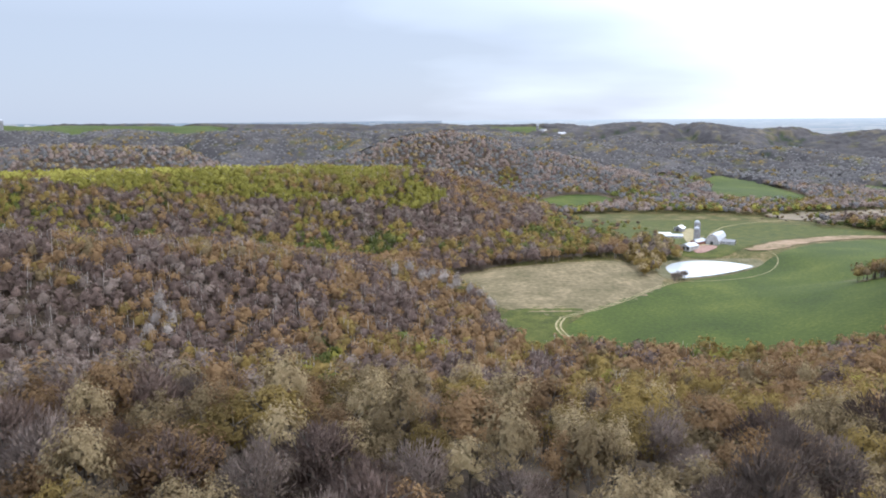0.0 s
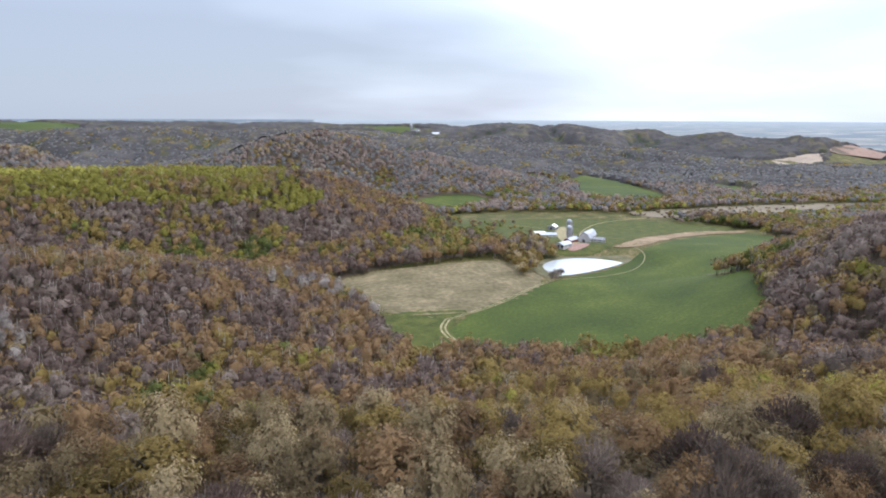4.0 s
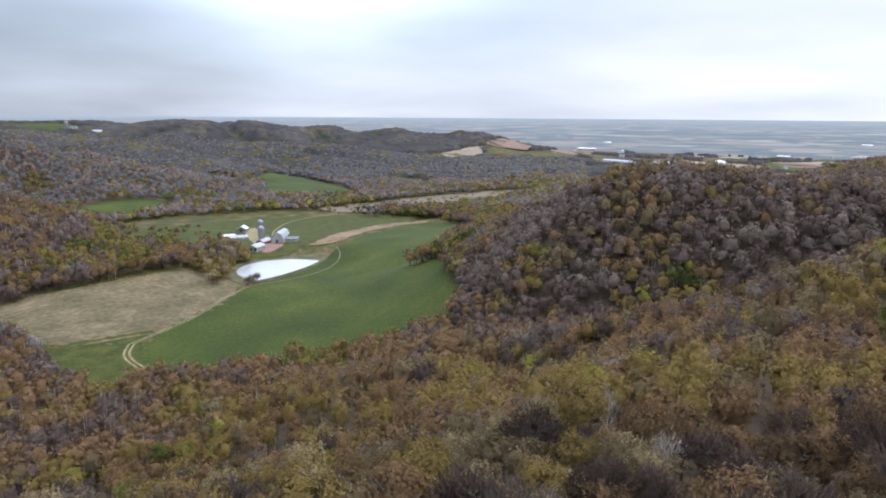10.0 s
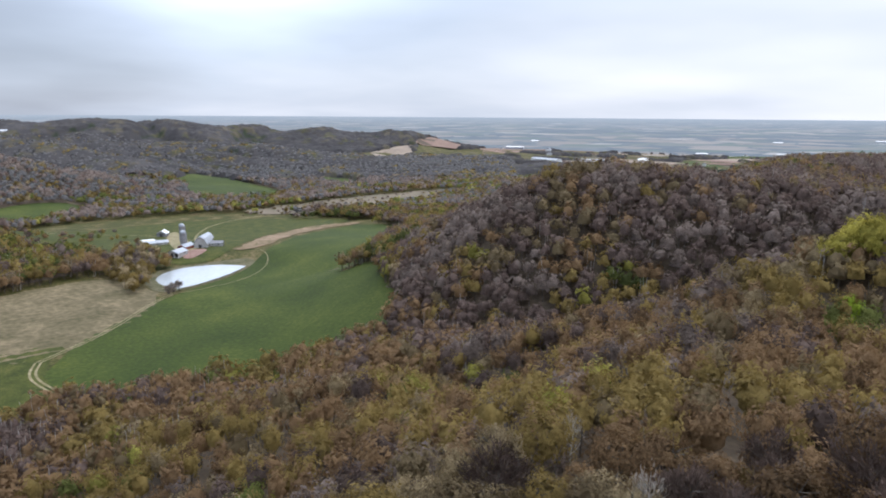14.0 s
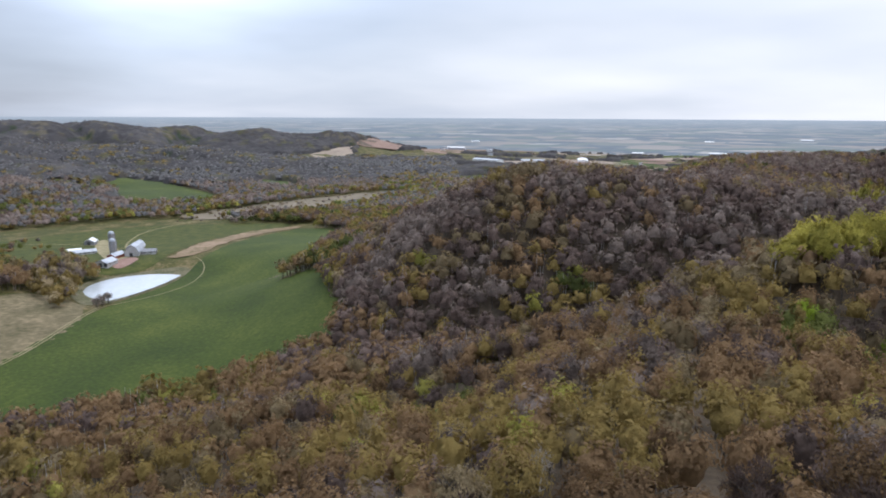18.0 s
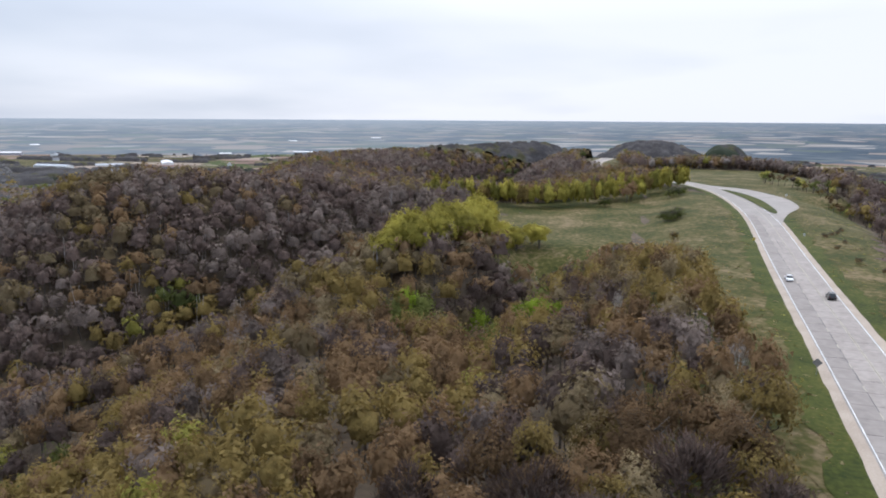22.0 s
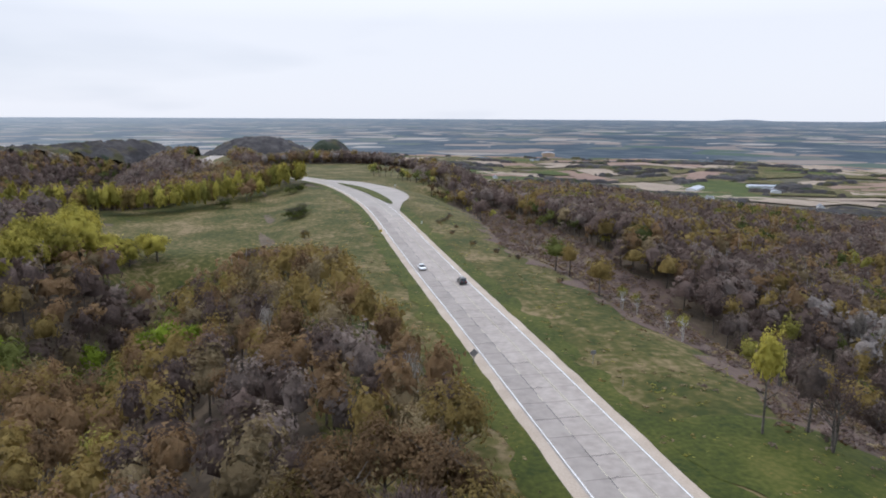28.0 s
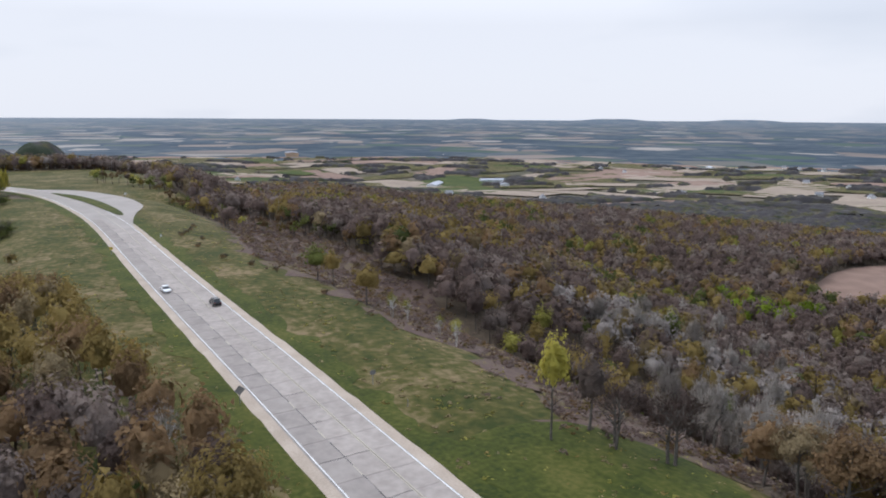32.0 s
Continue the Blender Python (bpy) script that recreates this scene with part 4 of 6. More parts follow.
def colours(x, y, z):
    """What grows where: shares of the seven tree colours by hillside."""
    share = np.tile([0.13, 0.19, 0.37, 0.10, 0.18, 0.02, 0.01, 0.0], (len(x), 1))

    def zone(mask, *s):
        share[mask] = (*s, 0.0)[:8]
    zone((y > 120) & (x > 215), 0.25, 0.49, 0.10, 0.05, 0.08, 0.02, 0.01)
    zone((x > 200) & (x < 345) & (y > 55) & (y < 165) & (z > 80), 0.15, 0.16, 0.24, 0.16, 0.25, 0.03, 0.01)
    zone((y > 120) & (x > 215) & (z < 78), 0.24, 0.25, 0.10, 0.10, 0.21, 0.075, 0.025)
    zone((y > 60) & (x < 200) & (y < 330), 0.10, 0.14, 0.40, 0.09, 0.24, 0.025, 0.005)
    zone((y > 30) & (x < 70) & (y < 210), 0.15, 0.11, 0.21, 0.27, 0.22, 0.035, 0.005)
    zone((y > 70) & (x < 80) & (np.hypot(x - 20, y - 30) < 96), 0.07, 0.12, 0.20, 0.36, 0.23, 0.015, 0.005)
    zone((y > 290) & (x < 60), 0.13, 0.40, 0.33, 0.03, 0.10, 0.005, 0.005)
    zone((y > 230) & (y < 330) & (x < -40), 0.40, 0.22, 0.10, 0.08, 0.17, 0.02, 0.01)
    zone((y > 560) & (x < 130) & (y < 900), 0.20, 0.46, 0.20, 0.02, 0.10, 0.01, 0.01)
    zone((y > 560) & (x < -25 + 0.3 * (z - 50)) & (y < 900), 0.20, 0.24, 0.08, 0.02, 0.22, 0.06, 0.18)
    zone((y > 560) & (x < 130) & (y < 760) & (z < 42), 0.22, 0.16, 0.08, 0.04, 0.30, 0.06, 0.14)
    zone((y > 640) & (x < -18 + 14 * np.sin(z / 5) + 9 * np.sin(y / 17)) & (z > 55 + 9 * np.sin(x / 31) + 5 * np.sin(x / 13)) & (y < 860), 0.02, 0.02, 0.04, 0.02, 0.15, 0.72, 0.03)
    zone((y < -40), 0.23, 0.40, 0.05, 0.03, 0.16, 0.025, 0.105)
    zone((x > 95) & (x < 215) & (y < -128) & (y > -215) & (np.abs(y + 165 - 0.5 * (x - 160)) < 42), 0.18, 0.14, 0.04, 0.08, 0.10, 0.0, 0.02, 0.44)
    zone((y > 860), 0.33, 0.44, 0.06, 0.04, 0.10, 0.0, 0.03)
    zone((y > 860) & (y < 1010) & (z < 45), 0.27, 0.20, 0.04, 0.05, 0.22, 0.02, 0.20)
    zone((y < 900) & (y > 600) & (x > 100), 0.22, 0.12, 0.10, 0.06, 0.22, 0.06, 0.22)
    zone((x > 600) & (y < 600), 0.20, 0.40, 0.10, 0.03, 0.12, 0.02, 0.06, 0.07)
    zone(np.hypot(x - 275, y - 432) < 42, 0.15, 0.1, 0.05, 0.05, 0.25, 0.05, 0.35)
    zone((x > 950) & (x < 1350) & (np.abs(y + 30) < 200), 0.25, 0.48, 0.03, 0.0, 0.04, 0.0, 0.20)
    zone((x > 1350) & (x < 1700) & (np.abs(y + 205) < 170), 0.10, 0.25, 0.0, 0.0, 0.0, 0.0, 0.65)
    # hillside relief shaded by colour: paler kinds on rounded spurs, darker in ravines
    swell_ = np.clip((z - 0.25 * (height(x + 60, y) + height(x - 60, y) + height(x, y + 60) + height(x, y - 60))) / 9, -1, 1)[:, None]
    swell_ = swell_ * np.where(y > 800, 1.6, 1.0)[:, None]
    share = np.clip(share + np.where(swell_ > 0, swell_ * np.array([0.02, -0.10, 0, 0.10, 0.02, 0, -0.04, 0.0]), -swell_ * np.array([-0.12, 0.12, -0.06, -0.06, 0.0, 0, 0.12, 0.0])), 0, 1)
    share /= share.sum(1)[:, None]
    drift = rng.normal(0, 1, len(x)) * np.where(np.hypot(x - 20, y - 30) < 230, 0.85, 0.55) + 1.7 * blotch(x, y, 26, 1.5) + 1.0 * blotch(x, y, 85, 6.5)
    u = np.clip(1 / (1 + np.exp(-1.6 * drift)), 0.0, 0.999)
    return ORDER[np.minimum((np.cumsum(share, 1) < u[:, None]).sum(1), 7)]


def kept_low(x, y, z, tall):
    """Trees before the ridge meadow are young and low."""
    d, b = np.hypot(x - 48, y - 57), np.degrees(np.arctan2(x - 48, y - 57))
    young = (b > 86) & (b < 103) & (d > 120) & (d < 300)
    return np.where(young, np.clip(150.8 - 0.188 * d - z, 5.0, tall), tall)


x, y = scatter(6.7, 94, 230)
z = height(x, y)
tall = kept_low(x, y, z, rng.uniform(9.5, 14.5, len(x)))
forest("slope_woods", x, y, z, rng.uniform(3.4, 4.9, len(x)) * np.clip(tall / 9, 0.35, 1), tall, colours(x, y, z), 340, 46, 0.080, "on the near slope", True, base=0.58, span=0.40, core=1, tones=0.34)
x, y = scatter(6.15, 230, 900)
nearer = (np.hypot(x - 20, y - 30) < 720) | ((x > 450) & (y > -220))
x, y = x[nearer], y[nearer]
z = height(x, y)
tall = kept_low(x, y, z, rng.uniform(10, 15, len(x)))
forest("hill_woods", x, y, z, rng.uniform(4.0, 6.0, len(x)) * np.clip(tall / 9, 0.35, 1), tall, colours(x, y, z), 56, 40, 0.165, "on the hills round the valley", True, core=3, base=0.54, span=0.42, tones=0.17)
M_STEM = material("pale_stem", (0.26, 0.235, 0.21), (0.46, 0.43, 0.40), 0.3, 3.0)
pick = (rng.uniform(0, 1, len(x)) < np.where((x < 60) & (y > 290) & (y < 480), 0.34, np.where((y > 560) & (x < 130), 0.16, 0.07)))
sv, sf = [], []
for px, py, pz, ht in zip(x[pick], y[pick], z[pick], tall[pick]):
    for _ in range(3):
        ax, ay = px + rng.uniform(-2.5, 2.5), py + rng.uniform(-2.5, 2.5)
        tip = (ax + rng.uniform(-1.3, 1.3), ay + rng.uniform(-1.3, 1.3), pz + ht * rng.uniform(0.85, 1.08))
        o = len(sv)
        for (qx, qy, qz), r in (((ax, ay, pz - 0.3), 0.19), (tip, 0.07)):
            sv += [(qx + r, qy, qz), (qx - 0.5 * r, qy + 0.87 * r, qz), (qx - 0.5 * r, qy - 0.87 * r, qz)]
        sf += [(o, o + 1, o + 4, o + 3), (o + 1, o + 2, o + 5, o + 4), (o + 2, o, o + 3, o + 5)]
tagged(new("pale_stems", mesh_of("pale_stems", sv, sf, M_STEM)), "pale slender bare stems rising through the hill woods", "stems", kind="stuff")
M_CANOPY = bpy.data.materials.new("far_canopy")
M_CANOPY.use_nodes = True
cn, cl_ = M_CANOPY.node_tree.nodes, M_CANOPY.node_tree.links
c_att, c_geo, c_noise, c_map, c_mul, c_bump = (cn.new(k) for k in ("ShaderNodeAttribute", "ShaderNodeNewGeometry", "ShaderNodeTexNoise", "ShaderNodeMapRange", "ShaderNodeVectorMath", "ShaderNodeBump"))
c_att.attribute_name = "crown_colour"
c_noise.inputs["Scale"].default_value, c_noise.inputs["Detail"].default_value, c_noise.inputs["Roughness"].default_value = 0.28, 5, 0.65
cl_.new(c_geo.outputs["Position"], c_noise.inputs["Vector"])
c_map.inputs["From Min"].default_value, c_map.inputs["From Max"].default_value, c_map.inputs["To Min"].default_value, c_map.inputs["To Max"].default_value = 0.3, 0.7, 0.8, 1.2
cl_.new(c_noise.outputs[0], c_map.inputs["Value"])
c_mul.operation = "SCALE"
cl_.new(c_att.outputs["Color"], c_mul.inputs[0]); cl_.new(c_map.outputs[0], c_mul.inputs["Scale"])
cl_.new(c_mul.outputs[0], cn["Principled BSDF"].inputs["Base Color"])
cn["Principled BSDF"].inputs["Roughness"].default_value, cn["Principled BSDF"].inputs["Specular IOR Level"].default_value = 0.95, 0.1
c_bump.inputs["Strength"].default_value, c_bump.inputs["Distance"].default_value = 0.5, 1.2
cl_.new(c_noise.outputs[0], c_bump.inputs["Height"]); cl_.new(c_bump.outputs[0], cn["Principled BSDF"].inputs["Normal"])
# crown tints with distance haze and the shade between crowns mixed in
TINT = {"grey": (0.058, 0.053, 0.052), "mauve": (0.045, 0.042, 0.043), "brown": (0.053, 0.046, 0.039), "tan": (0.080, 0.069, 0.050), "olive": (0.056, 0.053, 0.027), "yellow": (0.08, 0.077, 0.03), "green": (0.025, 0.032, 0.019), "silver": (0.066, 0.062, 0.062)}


def far_canopy(gap, crown, near, far, label, north=9e9):
    """A closed canopy of many rounded crowns over the hills between two distances, open where the fields lie."""
    a = np.arange(-far - 40, far + 40, gap)
    x, y = np.meshgrid(a, a)
    d, b = np.hypot(x - 20, y - 30), np.degrees(np.arctan2(x - 20, y - 30))
    inner = np.where((x > 450) & (y > -220), np.maximum(near, 900), near)
    ok = (d >= inner - gap) & (d < far + gap) & (b > -50) & (b < 172) & (y < north)
    rows, cols = np.nonzero(ok)
    px, py = x[ok], y[ok]
    # every crown has a place of its own in a grid of cells
    n_c = int(2 * far / crown) + 12
    tx = (np.arange(n_c)[None, :] - n_c // 2 + rng.uniform(0.08, 0.92, (n_c, n_c))) * crown
    ty = (np.arange(n_c)[:, None] - n_c // 2 + rng.uniform(0.08, 0.92, (n_c, n_c))) * crown
    size_ = rng.uniform(0.55, 0.85, (n_c, n_c)) * crown
    ci, cj = np.floor(px / crown).astype(int) + n_c // 2, np.floor(py / crown).astype(int) + n_c // 2
    best, who, top = np.full(len(px), 9e9), np.zeros(len(px), int), np.zeros(len(px))
    for di in (-1, 0, 1):
        for dj in (-1, 0, 1):
            i, j = np.clip(ci + di, 0, n_c - 1), np.clip(cj + dj, 0, n_c - 1)
            q = np.hypot(px - tx[j, i], py - ty[j, i]) / size_[j, i]
            nearer = q < best
            best, who = np.where(nearer, q, best), np.where(nearer, j * n_c + i, who)
    top = np.sqrt(np.clip(1 - best ** 2, 0, 1))
    ids, back = np.unique(who, return_inverse=True)
    kx, ky = tx.ravel()[ids], ty.ravel()[ids]
    kz = height(kx, ky)
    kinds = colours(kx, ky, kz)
    keep = (blotch(kx, ky, 230, 3.3) + 0.012 * np.maximum(kz - 25, 0) > np.where(ky > 600, -0.5, -0.30)) & ~((np.hypot(kx, ky) > 1450) & (kz < 36) & (blotch(kx, ky, 130, 9.1) < 0.0))
    for poly in CLEAR:
        p = np.array(poly)
        box_ = (kx > p[:, 0].min()) & (kx < p[:, 0].max()) & (ky > p[:, 1].min()) & (ky < p[:, 1].max())
        if box_.any():
            keep[box_] &= ~inside(kx[box_], ky[box_], poly)
    tall = rng.uniform(7.5, 11.5, len(ids))
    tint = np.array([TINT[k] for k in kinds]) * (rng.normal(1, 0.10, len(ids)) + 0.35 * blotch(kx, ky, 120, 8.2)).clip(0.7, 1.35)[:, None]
    up = keep[back]
    pz = height(px, py) + np.where(up, tall[back] * (0.62 + 0.5 * top) + rng.normal(0, 0.35, len(px)), -3.0)
    num = np.full(x.shape, -1)
    num[rows, cols] = np.arange(len(px))
    f = np.stack([num[:-1, :-1], num[:-1, 1:], num[1:, 1:], num[1:, :-1]], -1).reshape(-1, 4)
    f = f[(f >= 0).all(1)]
    f = f[up[f].any(1)]
    me = mesh_of("far_woods", np.stack([px, py, pz], -1), f, M_CANOPY, True)
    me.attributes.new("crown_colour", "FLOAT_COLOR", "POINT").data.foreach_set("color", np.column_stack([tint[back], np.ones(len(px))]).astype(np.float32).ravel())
    tagged(new("far_woods", me), label, "woods", kind="stuff")


x, y = scatter(8.0, 716, 1330)
d = np.hypot(x - 20, y - 30)
beyond = (y > 300) & ~((x > 450) & (d < 900))
x, y = x[beyond], y[beyond]
z = height(x, y)
tall = rng.uniform(9, 14, len(x))
far_kinds = colours(x, y, z)
# distance haze put into colour: most mauve and brown trees turn grey
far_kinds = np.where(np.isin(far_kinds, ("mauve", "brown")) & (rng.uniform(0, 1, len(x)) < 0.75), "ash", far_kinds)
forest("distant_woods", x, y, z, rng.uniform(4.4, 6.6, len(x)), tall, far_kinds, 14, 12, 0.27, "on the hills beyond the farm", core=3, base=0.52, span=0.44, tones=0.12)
x, y = scatter(11.5, 1325, 2050)
z = height(x, y)
beyond = (np.degrees(np.arctan2(x, y)) < 46) & (z > 22) & (np.degrees(np.arctan2(x, y)) > -36)
x, y, z = x[beyond], y[beyond], z[beyond]
# farther off, haze greys every mauve, brown and grey crown's colour
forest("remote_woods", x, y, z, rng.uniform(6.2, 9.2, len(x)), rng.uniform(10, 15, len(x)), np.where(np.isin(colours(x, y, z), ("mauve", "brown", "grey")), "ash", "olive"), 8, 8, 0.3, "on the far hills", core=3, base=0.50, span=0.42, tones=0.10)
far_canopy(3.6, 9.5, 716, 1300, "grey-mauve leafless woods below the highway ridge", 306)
far_canopy(8.0, 15.0, 1297, 2900, "grey woods on the far hills and the plain, haze in their colour")

# low scrub on the heath and between the fields
hx, hy = rng.uniform(80, 440, 11000), rng.uniform(-112, -16, 11000)
ok = inside(hx, hy, [(82, -30), (101, -29), (113, -17), (141, -36), (171, -33), (224, -42), (259, -37), (350, -67), (440, -94), (440, -112), (300, -86), (249, -84), (215, -82), (185, -78), (150, -70), (120, -58), (95, -46)])
stray_x, stray_y = hx[ok][::5] + rng.normal(0, 6, len(hx[ok][::5])), hy[ok][::5] + rng.normal(0, 6, len(hx[ok][::5]))
hx, hy = np.concatenate([hx[ok], stray_x]), np.concatenate([hy[ok], stray_y])
hk = rng.choice(["mauve", "grey", "brown", "olive", "tan"], len(hx), p=[0.52, 0.14, 0.20, 0.08, 0.06])
forest("scrub", hx, hy, height(hx, hy), rng.uniform(0.6, 1.5, len(hx)), rng.uniform(0.6, 1.9, len(hx)), hk, 24, 12, 0.27, "low on the heath", base=0.4)


# tussocks on the verges
tx, ty = rng.uniform(55, 420, 7000), rng.uniform(-70, 32, 7000)
side = np.interp(tx, [q[0] for q in ROADLINE], [q[1] for q in ROADLINE])
ok = (np.abs(ty - side) > 9.5) & (ty > side - 46) & (ty < side + 24) & (rng.uniform(0, 1, len(tx)) < np.clip(0.5 + 1.6 * blotch(tx, ty, 14, 2.2), 0.04, 1))
tx, ty = tx[ok], ty[ok]
forest("tussocks", tx, ty, height(tx, ty) + 0.2, rng.uniform(0.3, 0.8, len(tx)), rng.uniform(0.15, 0.34, len(tx)), rng.choice(["tan", "olive", "green", "yellow"], len(tx), p=[0.5, 0.24, 0.0, 0.26]), 9, 6, 0.42, "of grass beside the highway", base=0.3)


def limb(v, f, a, b, ra, rb, sides=4):
    a, b = Vector(a), Vector(b)
    d = (b - a).normalized()
    u = d.orthogonal().normalized(); w = d.cross(u)
    o = len(v)
    for p, r in ((a, ra), (b, rb)):
        for i in range(sides):
            q = p + (u * math.cos(6.2832 * i / sides) + w * math.sin(6.2832 * i / sides)) * r
            v.append(tuple(q))
    for i in range(sides):
        f.append((o + i, o + (i + 1) % sides, o + sides + (i + 1) % sides, o + sides + i))


def tree(name, kind, seed, rad, tall, n, label, category="tree", bark=None, size=0.047, base=0.62, span=0.40, group="", trunk_r=0.24, stems=1):
    """One tree: a trunk with forking limbs, and a crown of many small sprays."""
    g = random.Random(seed)
    ob = thing(name, label, category, (0, 0, -500), group=group)
    v, f = [], []
    for _ in range(stems):
        ox, oy = (0, 0) if stems == 1 else (g.uniform(-0.8, 0.8), g.uniform(-0.8, 0.8))
        fork = Vector((ox + g.uniform(-0.3, 0.3), oy + g.uniform(-0.3, 0.3), tall * 0.34))
        limb(v, f, (ox, oy, -0.4), fork, trunk_r, trunk_r * 0.75, 6)
        tip = Vector((fork.x + g.uniform(-0.5, 0.5), fork.y + g.uniform(-0.5, 0.5), tall * 0.86))
        limb(v, f, fork, tip, trunk_r * 0.75, 0.04, 5)
        for k in range(7):
            h = 0.1 + 0.75 * k / 7
            s = fork.lerp(tip, h * 0.8) if k > 1 else fork
            a = k * 2.4 + g.uniform(-0.5, 0.5)
            reach = rad * g.uniform(0.55, 0.85) * (1 - 0.35 * h)
            e = Vector((s.x + reach * math.cos(a), s.y + reach * math.sin(a), min(s.z + reach * g.uniform(0.7, 1.2), tall * 0.95)))
            limb(v, f, s, e, trunk_r * 0.42, 0.03)
            for _ in range(4):
                s2 = s.lerp(e, g.uniform(0.35, 0.9))
                e2 = s2 + Vector((g.uniform(-1, 1), g.uniform(-1, 1), g.uniform(0.3, 1.1))) * rad * 0.36
                limb(v, f, s2, e2, trunk_r * 0.2, 0.02, 3)
    faces = np.array([q for q in f])
    trunk = new("trunk", mesh_of("trunk", v, faces, bark or M_BARK))
    trunk.parent = ob
    tri, nv = crown_shape(n, 70, size, seed, kind in ("grey", "mauve", "pale", "silver"), 0)
    pts = tri.reshape(-1, 3) * np.array([rad, rad, tall * span]) + np.array([0, 0, tall * base])
    crown = new("crown", mesh_of("crown", pts, np.arange(len(pts)).reshape(-1, 3), CROWN[kind], True))
    rounded_light(crown.data, nv.reshape(-1, 3))
    crown.parent = ob
    return ob


NEAR = {"grey": ("bare_tree", "leafless grey hardwood with fine upswept twigs"), "mauve": ("bare_tree", "leafless mauve-brown hardwood with dense twigs"), "brown": ("budding_tree", "rounded hardwood covered in orange-brown buds"),
        "tan": ("flowering_tree", "broad tree hung with pale tan catkins"), "olive": ("leafing_tree", "rounded tree in thin olive first leaf"), "yellow": ("leafing_tree", "bright yellow-green young tree among bare ones"), "green": ("understory_tree", "small dark green understory tree"), "lime": ("leafing_tree", "bright lime-green young tree among bare ones"), "pale": ("bare_tree", "pale grey bare tree"), "gold": ("willow", "golden yellow willow"), "ash": ("bare_tree", "haze-greyed bare tree"), "silver": ("bare_tree", "silvery grey bare tree")}
models = {k: [tree(NEAR[k][0], k, 30 + i, 3.5 + 0.4 * i, 11.8 - 0.6 * i, 2000, NEAR[k][1], group="trees of the near woods", size=0.040 if k in ("grey", "mauve", "pale", "silver") else 0.048, base=0.60, span=0.37) for i in range(3)] for k in CROWN}
used = set()
rng = np.random.default_rng(21)
x, y = scatter(5.8, 0, 94)
z = height(x, y)
for px, py, pz, kind in zip(x, y, z, colours(x, y, z)):
    i = int(rng.integers(0, 3))
    m = pose(px, py, pz, 0, 0, rng.uniform(0, 360)) @ Matrix.Diagonal((*(rng.uniform(0.8, 1.15) * np.array((1, 1, rng.uniform(0.9, 1.1)))), 1))
    if (kind, i) not in used:
        used.add((kind, i))
        models[kind][i].matrix_basis = m
    else:
        copy_thing(models[kind][i], m)
for kind in models:
    for i in range(3):
        if (kind, i) not in used:
            for o in (*models[kind][i].children_recursive, models[kind][i]):
                bpy.data.objects.remove(o)


# ---- single trees and shrubs ----
M_BIRCH = material("white_bark", (0.45, 0.43, 0.40), (0.68, 0.66, 0.62), 0.5, 5.0)


def stand(ob, spots, low=0.85, high=1.15):
    """Puts a model at the first spot and copies of it at the others."""
    for k, (px, py) in enumerate(spots):
        m = pose(px, py, float(height(px, py)), 0, 0, 73 * k + 20) @ Matrix.Scale(low + (high - low) * ((k * 37) % 10) / 9, 4)
        if k:
            copy_thing(ob, m)
        else:
            ob.matrix_basis = m


stand(tree("lone_tree", "gold", 61, 2.3, 15.5, 1400, "slender yellow-green tree alone on the grass bank", size=0.075, base=0.68, span=0.33, trunk_r=0.2), [(112, -13)], 1, 1)
stand(tree("lone_tree", "mauve", 62, 4.6, 11.5, 1400, "bare forked tree at the edge of the grass", size=0.03, base=0.62, span=0.38, trunk_r=0.30, stems=2), [(105, -19), (98.5, -22.5), (137, -41)])
stand(tree("birch", "yellow", 63, 1.7, 7.0, 500, "small white-barked birch with thin yellow leaf", bark=M_BIRCH, size=0.05, trunk_r=0.055, stems=3, group="birches on the heath"), [(178, -37), (181, -35), (184, -37), (167, -38), (157, -34)])
stand(tree("white_tree", "pale", 64, 2.6, 12.0, 700, "bare pale-barked tree standing out of the woods", bark=M_BIRCH, size=0.035, trunk_r=0.2, group="pale trees"), [(180, 49), (132, 33), (86, 102), (-128, 446), (72, 80)])
stand(tree("lime_tree", "lime", 65, 4.4, 14.0, 2600, "bright lime-green young tree among bare ones", size=0.065, base=0.55, span=0.42, group="lime-green trees"), [(221, 74), (211, 70), (200, 66), (196, 63), (229, 89), (219, 109)] + [(229, -302), (223, -309), (216, -312), (256, -326), (249, -322), (243, -328), (237, -320), (232, -326), (226, -319), (221, -327), (215, -321), (209, -328), (204, -332), (240, -312), (211, -316)])
stand(tree("big_yellow_tree", "gold", 66, 5.6, 16.0, 4500, "large yellow-green willow at the meadow's edge", size=0.06, base=0.52, span=0.46, trunk_r=0.4, group="willows at the meadow"), [(243, 122), (249, 118), (256, 115), (263, 112), (270, 109), (280, 106), (290, 103), (300, 100), (247, 113), (259, 108), (272, 101), (284, 97)], 1.0, 1.25)
stand(tree("yellow_tree", "gold", 72, 4.6, 10.5, 2600, "yellow-green willow thicket at the meadow's edge", size=0.07, base=0.5, span=0.48, trunk_r=0.25, stems=2, group="willows at the meadow"), [(296, 95), (302, 91), (292, 90), (306, 86), (299, 84), (309, 79), (287, 88), (303, 76)])
stand(tree("shrub", "olive", 67, 3.2, 5.5, 900, "rounded olive shrub on the grass", "shrub", size=0.06, base=0.45, span=0.48, trunk_r=0.1, stems=3, group="shrubs"), [(121, 37), (128, 31), (142, 30), (300, 24), (170, 26)])
